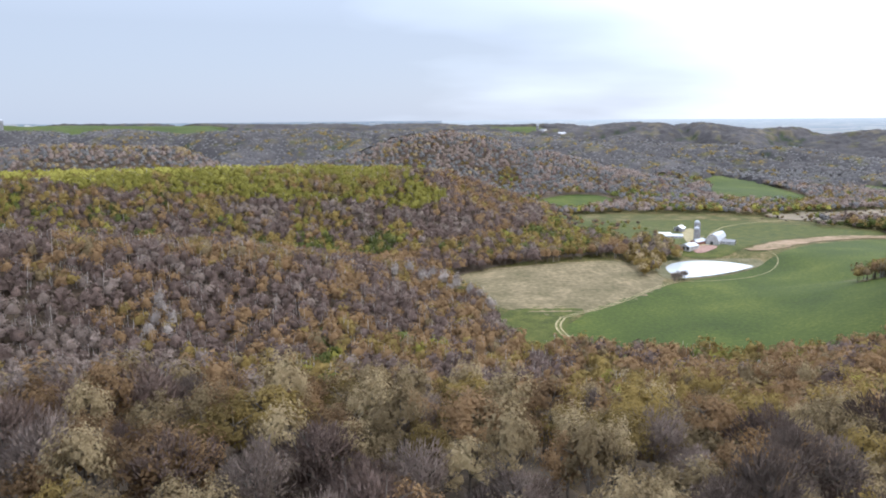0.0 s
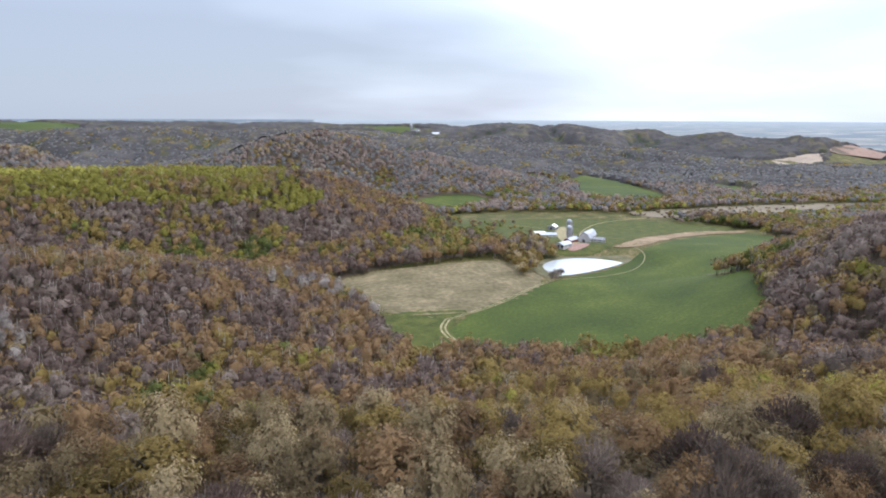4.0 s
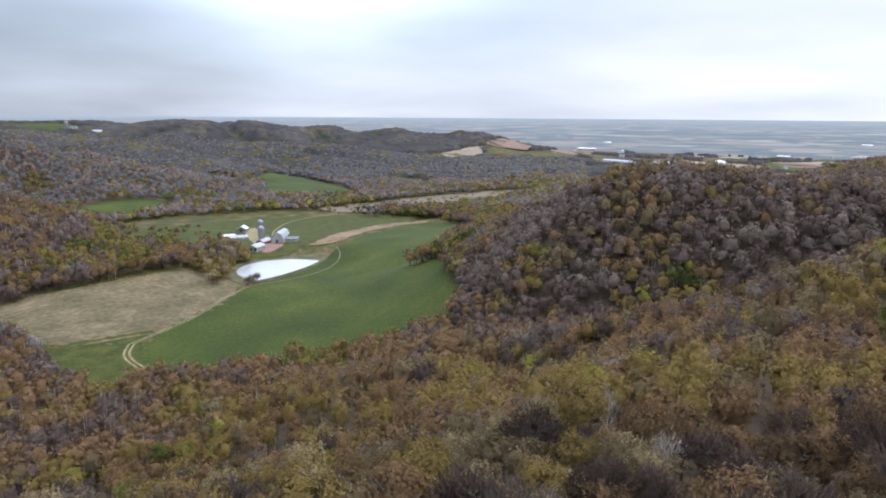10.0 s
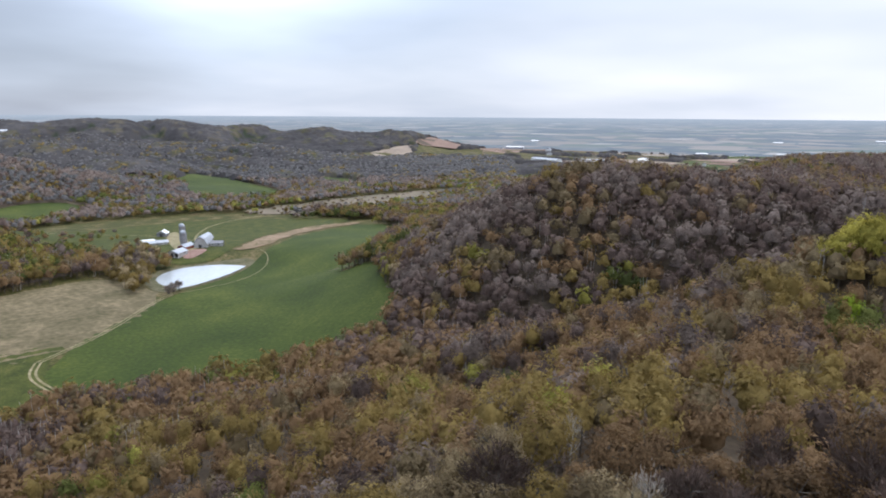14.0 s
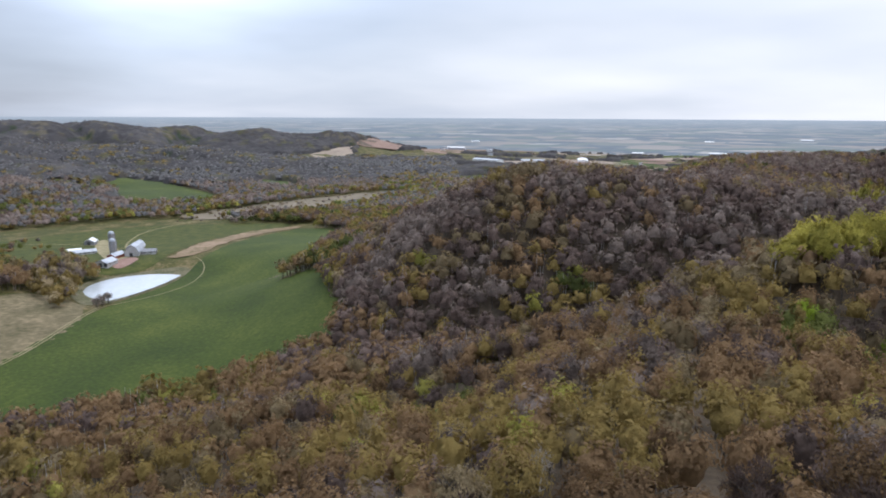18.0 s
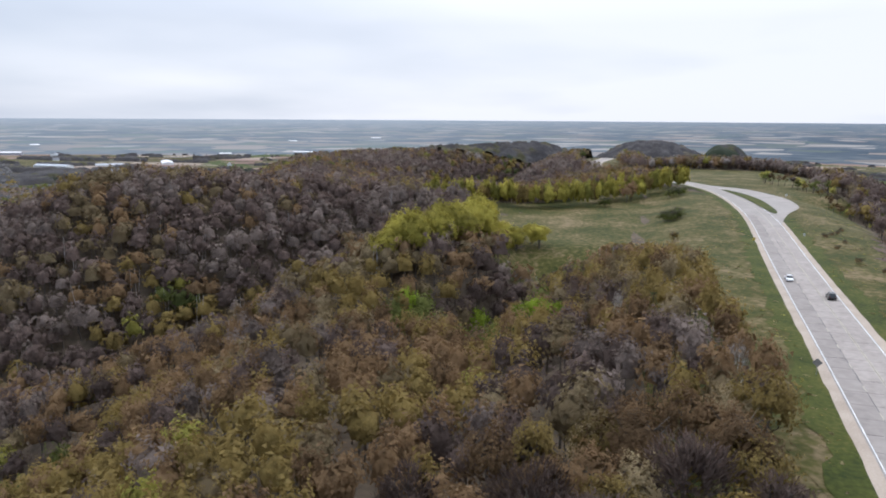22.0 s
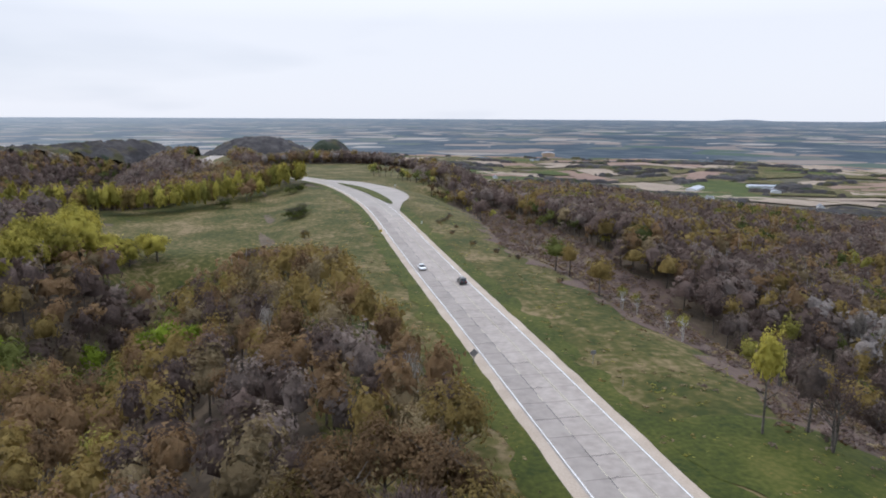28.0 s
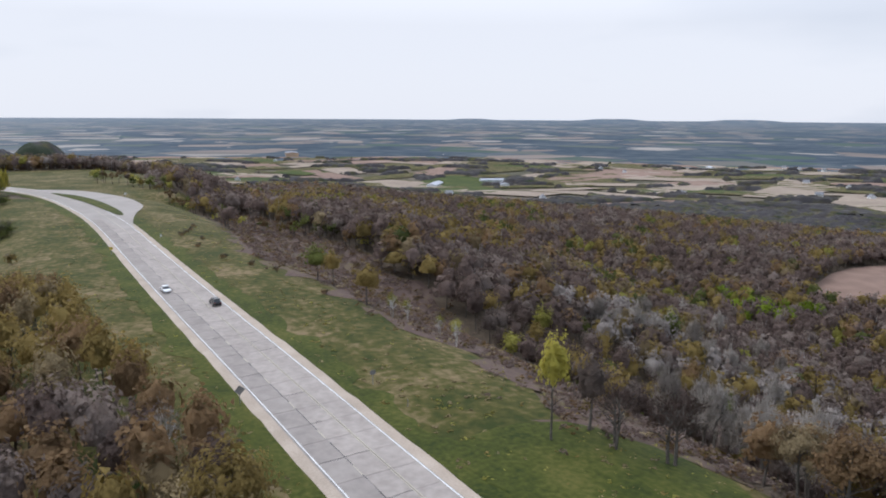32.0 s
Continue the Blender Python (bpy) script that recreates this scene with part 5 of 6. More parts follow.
stand(tree("shrub", "green", 68, 4.6, 6.0, 1200, "dense dark green bush at the meadow's edge", "shrub", size=0.06, base=0.42, span=0.5, trunk_r=0.12, stems=3, group="shrubs"), [(359, 18), (365, 16), (362, 22), (355, 20), (452, 10), (459, 5), (466, 2), (430, 48)])
stand(tree("shrub", "brown", 69, 1.4, 2.4, 350, "low rust-brown shrub on the bank", "shrub", size=0.08, base=0.42, span=0.5, trunk_r=0.05, stems=3, group="shrubs"), [(236, -33), (262, -28), (286, -29), (300, -36), (312, -33), (322, -40), (205, -31), (246, -30), (330, -44), (318, -37)])
stand(tree("pond_tree", "grey", 70, 5.0, 9.0, 420, "bare bushy tree leaning over the pond bank", size=0.075, base=0.46, span=0.54, stems=4, group="trees by the pond"), [(176, 514), (181, 517), (171, 510)], 0.8, 1.1)
stand(tree("tall_bare_tree", "pale", 71, 3.6, 17.0, 2600, "tall pale grey bare tree below the grass bank", size=0.044, base=0.56, span=0.45, trunk_r=0.26, stems=2, group="tall bare trees"), [(126, -64), (120, -68), (114, -62), (116, -73), (108, -70), (104, -60), (109, -64), (98, -66), (94, -56), (90, -64), (86, -52), (82, -60), (78, -50), (74, -57), (101, -74), (92, -74), (84, -70), (72, -66), (68, -52), (64, -60), (76, -76), (66, -74)] + [(202, -139), (198, -145), (194, -151), (191, -159), (199, -181), (185, -175), (175, -169), (172, -178), (165, -177), (176, -210), (165, -204), (152, -186), (149, -164), (207, -175), (218, -220), (198, -216)])
px_, py_ = rng.uniform(148, 200, 150), rng.uniform(520, 640, 150)
ok = ~inside(px_, py_, POND) & (px_ < 140 + 0.75 * (py_ - 500)) & (px_ > 120 + 0.42 * (py_ - 500))
px_, py_ = px_[ok], py_[ok]
forest("thicket", px_, py_, height(px_, py_), rng.uniform(3.6, 6, len(px_)), rng.uniform(8, 13, len(px_)), rng.choice(["tan", "olive", "grey", "olive"], len(px_)), 120, 30, 0.14, "between hay field and pond", base=0.5, span=0.48, core=1)
px_, py_ = rng.uniform(95, 222, 190), rng.uniform(600, 800, 190)
ok = (py_ > 640 - 0.2 * (px_ - 100)) & (px_ < 205 + 0.1 * (py_ - 600)) & (blotch(px_, py_, 30, 7.7) > -0.12)
px_, py_ = px_[ok], py_[ok]
forest("bushes", px_, py_, height(px_, py_), rng.uniform(1.8, 4.6, len(px_)), rng.uniform(3, 7.5, len(px_)), rng.choice(["green", "olive", "brown", "mauve", "grey"], len(px_)), 70, 20, 0.17, "scattered on the valley pasture", base=0.45, span=0.5, core=1)
mx, my = rng.uniform(380, 820, 420), rng.uniform(780, 930, 420)
ok = inside(mx, my, [(564, 918), (664, 925), (815, 905), (715, 830), (570, 790), (440, 790), (360, 840), (450, 890)]) & (rng.uniform(0, 1, 420) > 0.55 * step(520, 640, mx))
mx, my = mx[ok], my[ok]
forest("marsh_shrubs", mx, my, height(mx, my), rng.uniform(1.5, 3.4, len(mx)), rng.uniform(2, 5, len(mx)), rng.choice(["grey", "tan", "grey", "mauve", "olive"], len(mx)), 40, 14, 0.24, "in the dry marsh", base=0.45, core=1)
hedge = np.array(resample([(423, 769), (469, 743), (505, 701), (499, 646)], 4, False)); hedge = np.concatenate([hedge + rng.normal(0, 5, hedge.shape) + np.array((0, 8)), hedge + rng.normal(0, 5, hedge.shape) + np.array((6, 20))])
forest("hedge", hedge[:, 0], hedge[:, 1], height(hedge[:, 0], hedge[:, 1]), rng.uniform(3, 5, len(hedge)), rng.uniform(6, 10, len(hedge)), rng.choice(["green", "olive", "green", "grey"], len(hedge)), 60, 20, 0.18, "along the pasture's far edge", base=0.5, core=1)
creek = np.array(resample([(95, 850), (200, 908), (300, 930), (400, 908), (470, 905), (540, 935), (620, 962), (720, 975), (820, 990), (930, 1000)], 5, False))
creek = np.concatenate([creek + rng.normal(0, 8, creek.shape), creek + np.array((5, 14)) + rng.normal(0, 9, creek.shape)])
forest("creek_trees", creek[:, 0], creek[:, 1], height(creek[:, 0], creek[:, 1]), rng.uniform(3, 5.5, len(creek)), rng.uniform(6, 12, len(creek)), rng.choice(["green", "olive", "grey", "grey", "mauve", "mauve"], len(creek)), 50, 20, 0.19, "along the valley's creek", base=0.5, span=0.46, core=3)
belt = np.array(resample([(398, 142), (413, 112), (415, 78), (432, 58), (462, 40), (470, 22), (492, 4), (515, -4)], 3.2, False))
belt = np.concatenate([belt + rng.normal(0, 2.2, belt.shape), belt + np.array((7, 4)) + rng.normal(0, 2.5, belt.shape)])
forest("poplar_belt", belt[:, 0], belt[:, 1], height(belt[:, 0], belt[:, 1]), rng.uniform(2.2, 3.6, len(belt)), rng.uniform(11, 17, len(belt)), rng.choice(["yellow", "gold", "gold", "olive"], len(belt)), 170, 20, 0.16, "in a belt behind the meadow", base=0.50, span=0.49, core=3)
pale_x, pale_y = np.array([(-33, 472), (-23, 480), (-15, 478), (-8, 476), (0, 474), (9, 468), (18, 454), (24, 440), (29, 422), (-13, 462), (5, 456), (-149, 359), (-144, 352), (-145, 343), (-138, 348), (-144, 334), (-136, 336)], float).T
forest("nose_trees", pale_x, pale_y, height(pale_x, pale_y), rng.uniform(3.8, 5.2, len(pale_x)), rng.uniform(14, 18, len(pale_x)), np.array(["silver"] * len(pale_x)), 200, 30, 0.11, "at the end of the spur", True, core=1)
hedge = np.array(resample([(590, -70), (480, -84), (400, -82), (350, -74), (300, -84), (250, -90)], 5, False)); hedge = hedge + rng.normal(0, 4, hedge.shape)
forest("edge_trees", hedge[:, 0], hedge[:, 1], height(hedge[:, 0], hedge[:, 1]), rng.uniform(2, 3.6, len(hedge)), rng.uniform(5, 10, len(hedge)), rng.choice(["olive", "grey", "green", "yellow", "brown"], len(hedge)), 160, 24, 0.12, "along the wood's edge", True)

# ---- the farmstead ----
M_METAL = material("galvanised_roof", (0.22, 0.235, 0.265), (0.42, 0.44, 0.48), 0.2, 1.0, rough=0.55)
M_STAVE = material("silo_staves", (0.17, 0.165, 0.17), (0.27, 0.265, 0.27), 0.3, 2.0)
M_WEATHER = material("weathered_boards", (0.30, 0.29, 0.28), (0.46, 0.45, 0.44), 0.3, 2.0)
M_RED = material("barn_red", (0.22, 0.07, 0.05), (0.33, 0.12, 0.09), 0.3, 2.0)
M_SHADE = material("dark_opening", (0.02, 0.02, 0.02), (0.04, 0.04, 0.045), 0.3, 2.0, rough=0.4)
M_GREYROOF = material("grey_shingles", (0.16, 0.16, 0.17), (0.26, 0.26, 0.27), 0.3, 2.0)


def on_land(px, py):
    return float(height(px, py)) + 0.5


def building(name, label, at, turn, wide, long, wall, rise, wall_mat, roof_mat, gambrel=False, doors=1, windows=3, eave=0.5, group=""):
    """Walls with a thick pitched roof, doors and windows set proud of the wall."""
    ob = thing(name, label, "building", (*at, on_land(*at)), turn, group)
    h = wide / 2
    if gambrel:
        out = [(-h, -1), (h, -1), (h, wall), (h * 0.62, wall + rise * 0.66), (0, wall + rise), (-h * 0.62, wall + rise * 0.66), (-h, wall)]
        roof = [(h + eave, wall - 0.2), (h * 0.64, wall + rise * 0.70), (0, wall + rise + 0.2), (-h * 0.64, wall + rise * 0.70), (-h - eave, wall - 0.2)]
    else:
        out = [(-h, -1), (h, -1), (h, wall), (0, wall + rise), (-h, wall)]
        roof = [(h + eave, wall - 0.25), (0, wall + rise + 0.12), (-h - eave, wall - 0.25)]
    part("wall", prism(bmesh.new(), out, -long / 2, long / 2), wall_mat, ob)
    part("roof", prism(bmesh.new(), roof + [(q, z + 0.28) for q, z in roof[::-1]], -long / 2 - eave, long / 2 + eave), roof_mat, ob)
    for k in range(doors):
        part("door", box(bmesh.new(), (-1.6 + k * 4, -long / 2 - 0.08, 0), (1.0 + k * 4, -long / 2 + 0.1, min(3.0, wall)), 0.02), M_SHADE, ob)
    for k in range(windows):
        y0 = -long / 2 + (k + 0.7) * long / (windows + 0.4)
        for sgn in (-1, 1):
            part("window", box(bmesh.new(), (sgn * h - 0.06, y0 - 0.5, wall * 0.4), (sgn * h + 0.06, y0 + 0.5, wall * 0.75), 0.015), M_SHADE, ob)
    return ob


def silo(label, at, radius, tall, cap):
    ob = thing("silo", label, "silo", (*at, on_land(*at)), 0, "silos of the farm")
    part("wall", tube(bmesh.new(), [(0, 0, -1, radius), (0, 0, tall, radius)], 20), M_STAVE, ob)
    part("dome", tube(bmesh.new(), [(0, 0, tall, radius * 1.03)] + [(0, 0, tall + radius * math.sin(a), radius * 1.03 * math.cos(a)) for a in (0.3, 0.6, 0.9, 1.2, 1.45)], 20), M_METAL, ob, "pale metal dome")
    for k in range(int(tall / 1.8)):
        part("hoop", tube(bmesh.new(), [(0, 0, 0.8 + k * 1.8, radius + 0.05), (0, 0, 0.9 + k * 1.8, radius + 0.05)], 20), M_METAL, ob)
    part("chute", box(bmesh.new(), (radius - 0.1, -0.5, 0), (radius + 0.8, 0.5, tall), 0.05), M_STAVE, ob)


silo("tall grey concrete-stave silo with a metal dome", (253, 696), 2.6, 14, 0)
silo("lower grey concrete-stave silo with a pale dome", (240, 660), 2.6, 11.5, 0)
building("barn", "dairy barn with a pale gambrel roof", (251, 644), -35, 11, 17, 3.6, 6.0, M_WEATHER, M_METAL, True, 1, 5)
draped("cattle_yard", [(222, 604), (236, 612), (248, 624), (244, 634), (230, 628), (220, 616)], material("trodden_red_mud", (0.17, 0.095, 0.075), (0.30, 0.20, 0.165), 0.1, 0.6), "trodden reddish mud of the cattle yard", "yard", lift=0.75, gap=4, clear=False)
building("barn", "tall grey-roofed hay barn behind the dairy barn", (262, 662), -35, 9, 16, 4.2, 4.6, M_WEATHER, M_METAL, True, 1, 3)
building("shed", "lean-to with a rusty grey roof beside the barn", (262, 640), 55, 7, 12, 2.6, 1.6, M_WEATHER, M_GREYROOF, False, 1, 2)
building("barn_wing", "low red barn wing with a metal roof", (235, 641), -52, 7, 15, 2.6, 1.8, M_RED, M_METAL, False, 1, 4)
building("shed", "open cattle shed with a blue-grey metal roof", (219, 619), -52, 10, 15, 3.0, 2.0, M_WEATHER, M_METAL, False, 2, 2)
building("shed", "small pale machine shed with a white roof", (252, 744), -35, 9, 11, 3.2, 2.4, M_GREYROOF, M_WHITE, False, 1, 1)
building("shed", "long low poultry shed with a grey roof", (224, 682), 84, 6, 19, 2.0, 1.5, M_WEATHER, M_METAL, False, 1, 5)
building("shed", "white-roofed lean-to beside the poultry shed", (224 - 4, 682 + 14), 84, 5, 13, 2.0, 1.2, M_WEATHER, M_WHITE, False, 1, 2)

# ---- far buildings on the ridges and the plain ----
building("barn", "white barn of a far ridge-top farm", (-1262, 2100), 20, 18, 60, 8, 9, M_WHITE, M_WHITE, False, 1, 4)
silo("tall white silo of a far ridge-top farm", (-1300, 2120), 5.0, 42, 0)
building("farmhouse", "white hilltop farmhouse on the far ridge", (300, 2130), 40, 12, 20, 8, 6, M_WHITE, M_GREYROOF)
silo("pale silo on the far ridge", (285, 2140), 4.0, 24, 0)
building("long_shed", "long white shed on the far ridge", (370, 2080), -78, 14, 70, 4, 3, M_WHITE, M_METAL, False, 1, 6)
building("warehouse", "long white-roofed warehouse on the plain", (1893, 1270), -55, 30, 110, 8, 3, M_WHITE, M_WHITE, False, 1, 6)
building("warehouse", "long white-roofed warehouse beyond the woods", (1520, -1132), 40, 26, 100, 7, 3, M_WHITE, M_METAL, False, 1, 6)
FACTORY = building("factory", "sand-coloured factory block on the plain", (2740, -1350), 65, 50, 120, 18, 3, material("sandstone_wall", (0.45, 0.33, 0.22), (0.6, 0.45, 0.32), 0.02, 0.2), M_GREYROOF, False, 1, 6)
brnd = random.Random(11)
k = 0
while k < 40:
    b, r = radians(brnd.uniform(38, 160)), brnd.uniform(1300, 3150)
    cx, cy = r * math.sin(b), r * math.cos(b)
    if float(height(cx, cy)) > 40:
        continue
    k += 1
    if k % 5:
        building("farmhouse", "small white house among far fields", (cx, cy), brnd.uniform(0, 180), 11, 16, 6, 5, M_WHITE, M_GREYROOF, False, 1, 1, group="houses on the plain")
    else:
        building("warehouse", "long white-roofed shed on the plain", (cx, cy), brnd.uniform(0, 180), 22, brnd.uniform(50, 110), 7, 3, M_WHITE, M_METAL, False, 1, 2, group="sheds on the plain")

for k in range(8):
    b, r = radians(brnd.uniform(40, 86)), brnd.uniform(2850, 3800)
    cx, cy = r * math.sin(b), r * math.cos(b)
    building("warehouse", "long white-roofed shed in the hazy distance", (cx, cy), brnd.uniform(-25, 25) - math.degrees(b) + 90, 16, brnd.uniform(25, 80), 11, 3, M_METAL, M_WHITE, False, 0, 0, group="sheds on the plain")

# ---- vehicles and signs on the highway ----
M_CARWHITE = material("white_car_paint", (0.72, 0.72, 0.72), (0.78, 0.78, 0.78), 0.5, 2.0, rough=0.25)
M_CARBLACK = material("black_car_paint", (0.012, 0.012, 0.014), (0.02, 0.02, 0.022), 0.5, 2.0, rough=0.2)
M_GLASS = material("tinted_glass", (0.015, 0.018, 0.02), (0.03, 0.035, 0.04), 0.5, 2.0, rough=0.08)
M_TYRE = material("tyre_rubber", (0.015, 0.015, 0.015), (0.03, 0.03, 0.03), 2.0, 8.0)
M_LAMPS = material("lamp_glass", (0.6, 0.6, 0.58), (0.8, 0.8, 0.78), 2.0, 8.0, rough=0.15)
M_TAIL = material("tail_lamp", (0.25, 0.01, 0.01), (0.4, 0.02, 0.02), 2.0, 8.0, rough=0.2)
M_STEEL = material("grey_steel", (0.22, 0.22, 0.22), (0.34, 0.34, 0.34), 1.0, 6.0, rough=0.5, metal=0.6)
M_SIGNBACK = material("sign_back", (0.16, 0.15, 0.14), (0.26, 0.25, 0.24), 1.0, 6.0, rough=0.6)
M_SIGNYELLOW = material("sign_yellow", (0.5, 0.36, 0.04), (0.6, 0.45, 0.06), 1.0, 6.0, rough=0.6)

SPINE = np.array(resample(ROADLINE, 0.5, False))
ALONG = np.concatenate([[0], np.cumsum(np.linalg.norm(np.diff(SPINE, axis=0), axis=1))])


def on_road(px, side, lift=0.44):
    """The place beside the road's line where it passes x, and the heading there."""
    i = int(np.argmin(np.abs(SPINE[:, 0] - px)))
    t = SPINE[i + 1] - SPINE[i]; t /= np.linalg.norm(t)
    p = SPINE[i] + np.array((-t[1], t[0])) * side
    return (float(p[0]), float(p[1]), float(height(*SPINE[i])) + lift), math.degrees(math.atan2(t[1], t[0]))


def car(name, label, at, turn, paint, profile, glass, width):
    ob = thing(name, label, "car", at, turn)
    body = prism(bmesh.new(), profile, -width / 2, width / 2)
    bmesh.ops.bevel(body, geom=[e for e in body.edges], offset=0.07, segments=2, affect="EDGES")
    part("body", body, paint, ob)
    cab = prism(bmesh.new(), glass, -width / 2 + 0.1, width / 2 - 0.1)
    for v in cab.verts:
        if v.co.z > 1.2:
            v.co.y *= 0.86
    bmesh.ops.bevel(cab, geom=[e for e in cab.edges], offset=0.05, segments=2, affect="EDGES")
    part("window", cab, M_GLASS, ob, "dark tinted glass")
    roof = [q for q in glass if q[1] > 1.2]
    r0, r1, rz = min(q[0] for q in roof), max(q[0] for q in roof), max(q[1] for q in roof)
    part("roof", box(bmesh.new(), (r0 + 0.05, -width * 0.40, rz - 0.02), (r1 - 0.05, width * 0.40, rz + 0.05), 0.02), paint, ob)
    x0, x1 = profile[0][0], max(q[0] for q in profile)
    for wx in (x0 + 0.85, x1 - 0.9):
        for sgn in (-1, 1):
            bm = tube(bmesh.new(), [(0, 0, -0.11, 0.30), (0, 0, -0.08, 0.34), (0, 0, 0.08, 0.34), (0, 0, 0.11, 0.30)], 18)
            bmesh.ops.transform(bm, matrix=pose(wx, sgn * (width / 2 - 0.08), 0.34, 90, 0, 0), verts=bm.verts)
            wheel = part("wheel", bm, M_TYRE, ob)
            bm = tube(bmesh.new(), [(0, 0, -0.125, 0.2), (0, 0, 0.125, 0.2)], 14)
            bmesh.ops.transform(bm, matrix=pose(wx, sgn * (width / 2 - 0.08), 0.34, 90, 0, 0), verts=bm.verts)
            part("rim", bm, M_STEEL, wheel)
    for sgn in (-1, 1):
        part("headlight", box(bmesh.new(), (x1 - 0.12, sgn * 0.62 - 0.2, 0.6), (x1 + 0.02, sgn * 0.62 + 0.2, 0.76), 0.02), M_LAMPS, ob)
        part("tail_light", box(bmesh.new(), (x0 - 0.02, sgn * 0.66 - 0.14, 0.72), (x0 + 0.1, sgn * 0.66 + 0.14, 0.95), 0.02), M_TAIL, ob)
    return ob


at, head = on_road(230, 3.8)
car("sedan", "white car driving down the highway's outer lane", at, head + 180, M_CARWHITE, [(-2.3, 0.3), (2.3, 0.3), (2.32, 0.7), (1.3, 0.92), (-1.6, 0.98), (-2.3, 0.9)], [(1.35, 0.9), (0.5, 1.42), (-1.0, 1.46), (-1.95, 0.96)], 1.8)
at, head = on_road(211, -3.7)
car("suv", "black sport utility car on the highway", at, head, M_CARBLACK, [(-2.25, 0.35), (2.25, 0.35), (2.28, 0.85), (1.2, 1.05), (-2.1, 1.1), (-2.28, 0.9)], [(1.3, 1.02), (0.6, 1.62), (-1.75, 1.66), (-2.15, 1.05)], 1.85)


def sign(name, label, px, side, tall, panel, size, mat, turn=0.0):
    at, head = on_road(px, side, 0.0)
    at = (at[0], at[1], on_land(at[0], at[1]) - 0.4)
    ob = thing(name, label, "sign", at, head + turn)
    part("post", box(bmesh.new(), (-0.05, -0.05, -0.5), (0.05, 0.05, tall), 0.01), M_STEEL, ob)
    if panel:
        bm = box(bmesh.new(), (-0.08, -size[0] / 2, -size[1] / 2), (-0.05, size[0] / 2, size[1] / 2), 0.01)
        bmesh.ops.transform(bm, matrix=pose(0, 0, tall - size[1] * 0.35, 45 if panel == "diamond" else 0, 0, 0), verts=bm.verts)
        part("panel", bm, mat, ob)
    return ob


sign("warning_sign", "diamond road sign seen from its dark back", 150, 8.6, 2.9, "diamond", (1.2, 1.2), M_SIGNBACK)
sign("road_sign", "square road sign beside the outer shoulder", 289, 9.0, 2.6, "square", (0.9, 0.9), M_SIGNYELLOW)
sign("road_sign", "small grey rectangular sign on the grass bank", 147, -13.0, 2.5, "square", (1.0, 0.75), M_SIGNBACK)
sign("marker_post", "thin white marker post at the shoulder", 313, -10.5, 1.6, "square", (0.5, 0.9), M_WHITE)
sign("marker_post", "thin grey marker post in the grass", 136, -13.5, 1.3, "", (0, 0), M_WHITE)
sign("road_sign", "small white sign at the wayside loop", 470, -32.0, 2.4, "square", (1.2, 0.9), M_WHITE)

# ---- the highway's concrete slabs, with tarred joints between them ----
ribbon("joint_sealant", [tuple(p) for p in SPINE[(SPINE[:, 0] > 43) & (SPINE[:, 0] < 369)][::8]], 5.7, -5.7, M_JOINT, lift=0.37, clear=0, parent=road)
s0, s1 = float(np.interp(42, SPINE[:, 0], ALONG)), float(np.interp(370, SPINE[:, 0], ALONG))


def spine_at(s, side):
    px, py = np.interp(s, ALONG, SPINE[:, 0]), np.interp(s, ALONG, SPINE[:, 1])
    qx, qy = np.interp(s + 0.5, ALONG, SPINE[:, 0]), np.interp(s + 0.5, ALONG, SPINE[:, 1])
    n = math.hypot(qx - px, qy - py)
    return px - (qy - py) / n * side, py + (qx - px) / n * side, float(height(px, py))


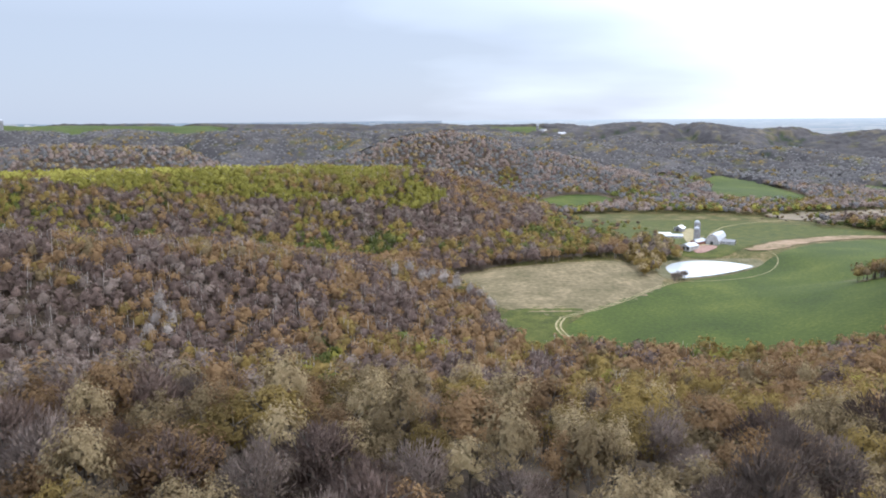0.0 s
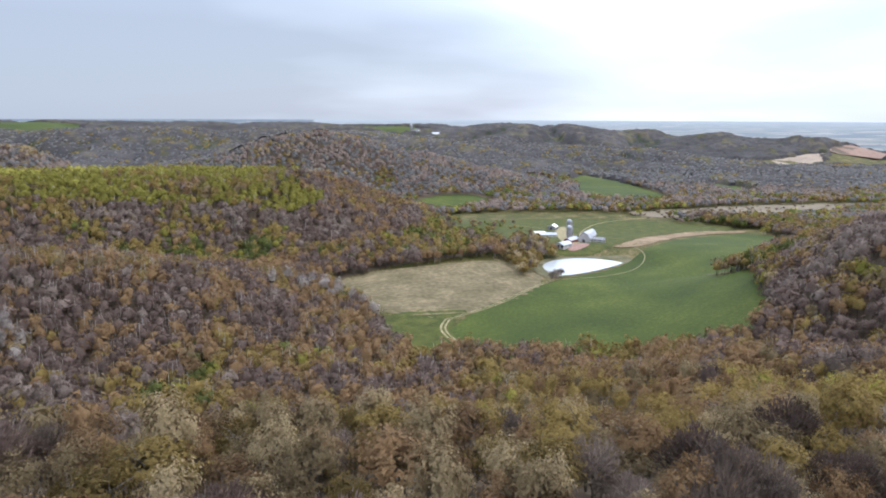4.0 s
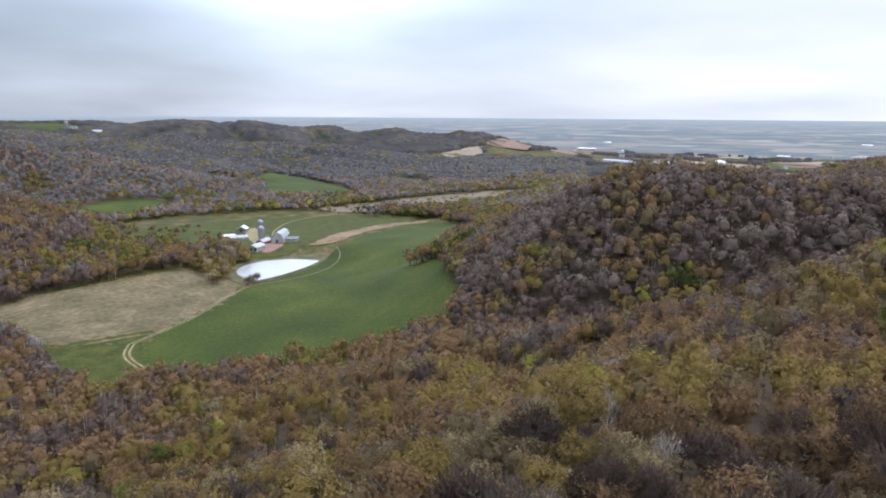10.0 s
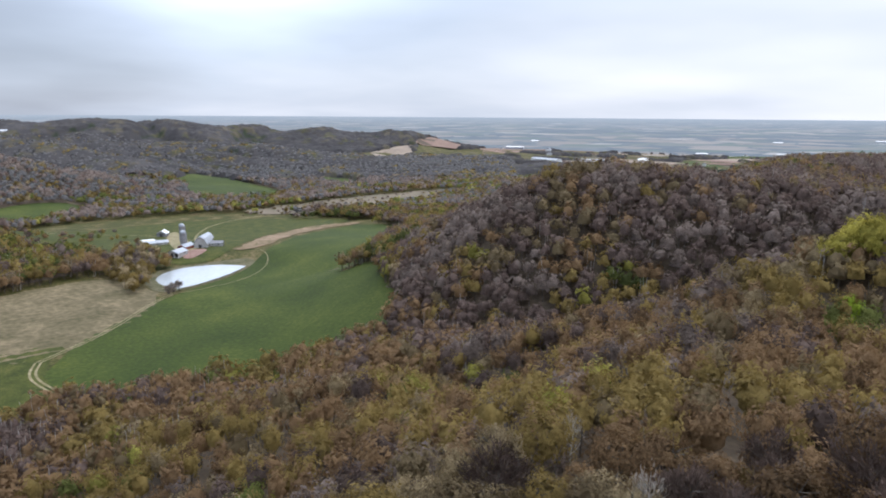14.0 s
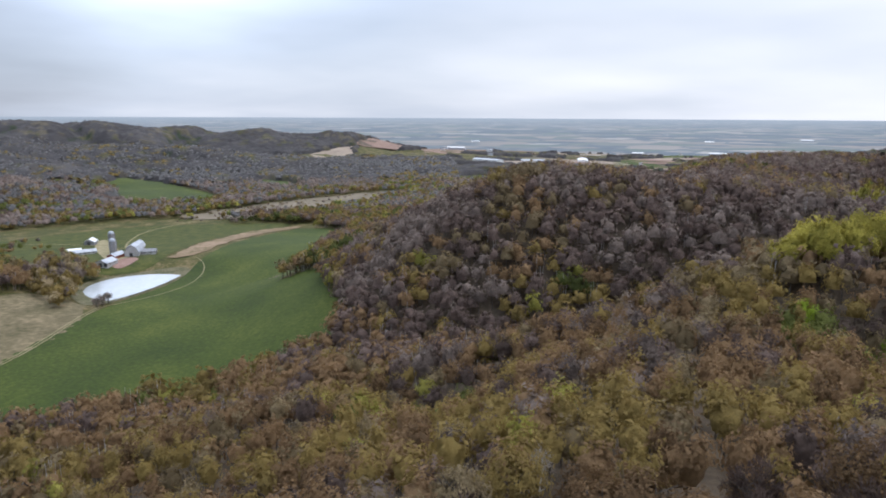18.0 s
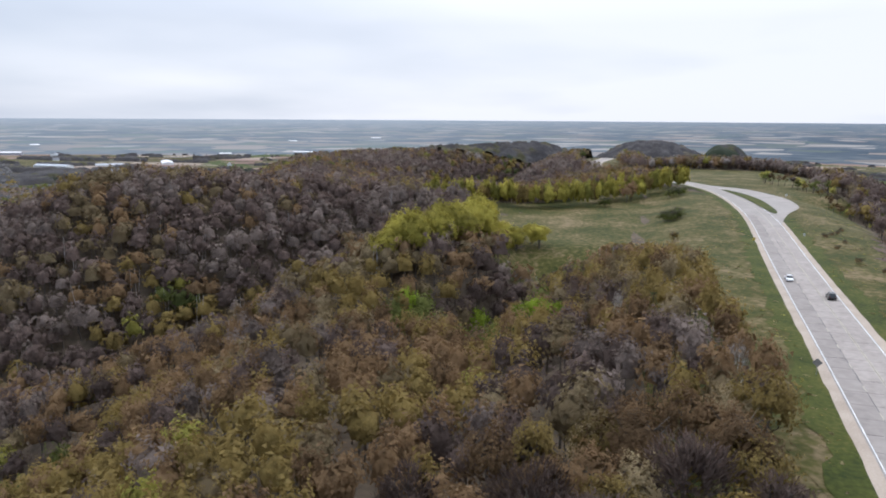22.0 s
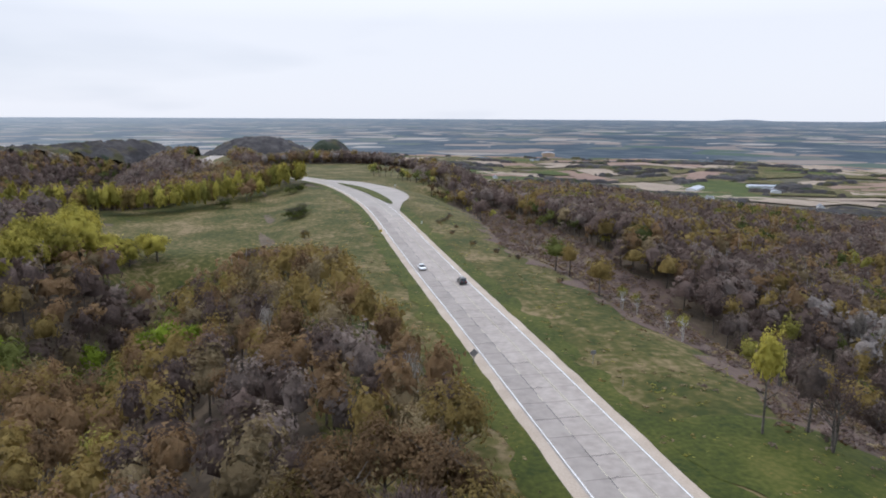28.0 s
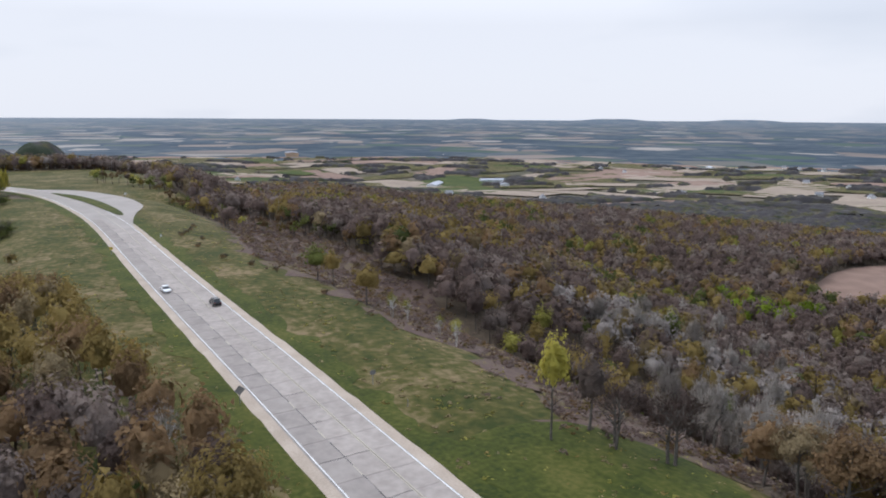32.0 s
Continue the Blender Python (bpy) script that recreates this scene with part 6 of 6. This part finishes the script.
s = s0
while s < s1:
    for hi, lo in ((5.64, 1.99), (1.86, -1.82), (-1.85, -5.64)):
        a, b = (s + 0.04, s + 5.96) if hi > 1 else (s + 0.025, s + 5.975)
        sag = brnd.uniform(0.410, 0.416)
        top = [spine_at(q, w) for q, w in ((a, hi), (b, hi), (b, lo), (a, lo))]
        v = [(x_, y_, z_ + sag) for x_, y_, z_ in top] + [(x_, y_, z_ + 0.25) for x_, y_, z_ in top]
        slab = new("slab", mesh_of("slab", v, [(3, 2, 1, 0), (0, 1, 5, 4), (1, 2, 6, 5), (2, 3, 7, 6), (3, 0, 4, 7)], M_WORN if hi > 5 else M_SLAB))
        slab.parent = road
    if int((s - s0) / 6) % 2 == 0:
        top = [spine_at(q, w) for q, w in ((s + 0.5, 2.02), (s + 3.4, 2.02), (s + 3.4, 1.86), (s + 0.5, 1.86))]
        dash = new("lane_dash", mesh_of("lane_dash", [(x_, y_, z_ + 0.435) for x_, y_, z_ in top], [(3, 2, 1, 0)], M_YELLOW))
        dash.parent = road
    s += 6.0

# tarred seams and cracks over the slabs
M_TAR = material("crack_tar", (0.035, 0.034, 0.034), (0.10, 0.095, 0.09), 0.5, 3.0, rough=0.7)


def tar_seam(points, wide):
    """A narrow tarred line over the slabs, through (distance along the road, distance to its left) points."""
    v, f = [], []
    for i, (q, w) in enumerate(points):
        j, k = max(i - 1, 0), min(i + 1, len(points) - 1)
        dq, dw = points[k][0] - points[j][0], points[k][1] - points[j][1]
        n = math.hypot(dq, dw)
        half = wide * brnd.uniform(0.35, 0.65)
        for sgn in (1, -1):
            x_, y_, z_ = spine_at(q - sgn * dw / n * half, w + sgn * dq / n * half)
            v.append((x_, y_, z_ + 0.4285))
        if i:
            f.append((2 * i - 2, 2 * i - 1, 2 * i + 1, 2 * i))
    seam = new("tar_seam", mesh_of("tar_seam", v, f, M_TAR))
    seam.parent = road


s = s0 + 10
while s < s1 - 30:
    run = brnd.uniform(9, 34)
    side_ = 1.93 if brnd.random() < 0.75 else brnd.choice((3.9, -1.83, 0.2))
    tar_seam([(s + run * i / 12, side_ + brnd.uniform(-0.05, 0.05)) for i in range(13)], 0.11 if side_ == 1.93 else 0.07)
    s += run + brnd.uniform(0.5, 5)
s = s0 + 4
while s < s1 - 60:
    lo_, hi_ = brnd.choice(((-1.8, 1.93), (1.93, 5.6), (-1.8, 5.6), (-5.6, -1.85), (0.2, 1.93)))
    at_ = s0 + 6 * round((s - s0) / 6)
    tar_seam([(at_ + brnd.uniform(-0.1, 0.1) + 0.25 * math.sin(i), lo_ + (hi_ - lo_) * i / 6) for i in range(7)], brnd.uniform(0.05, 0.09))
    s += brnd.uniform(4, 16)
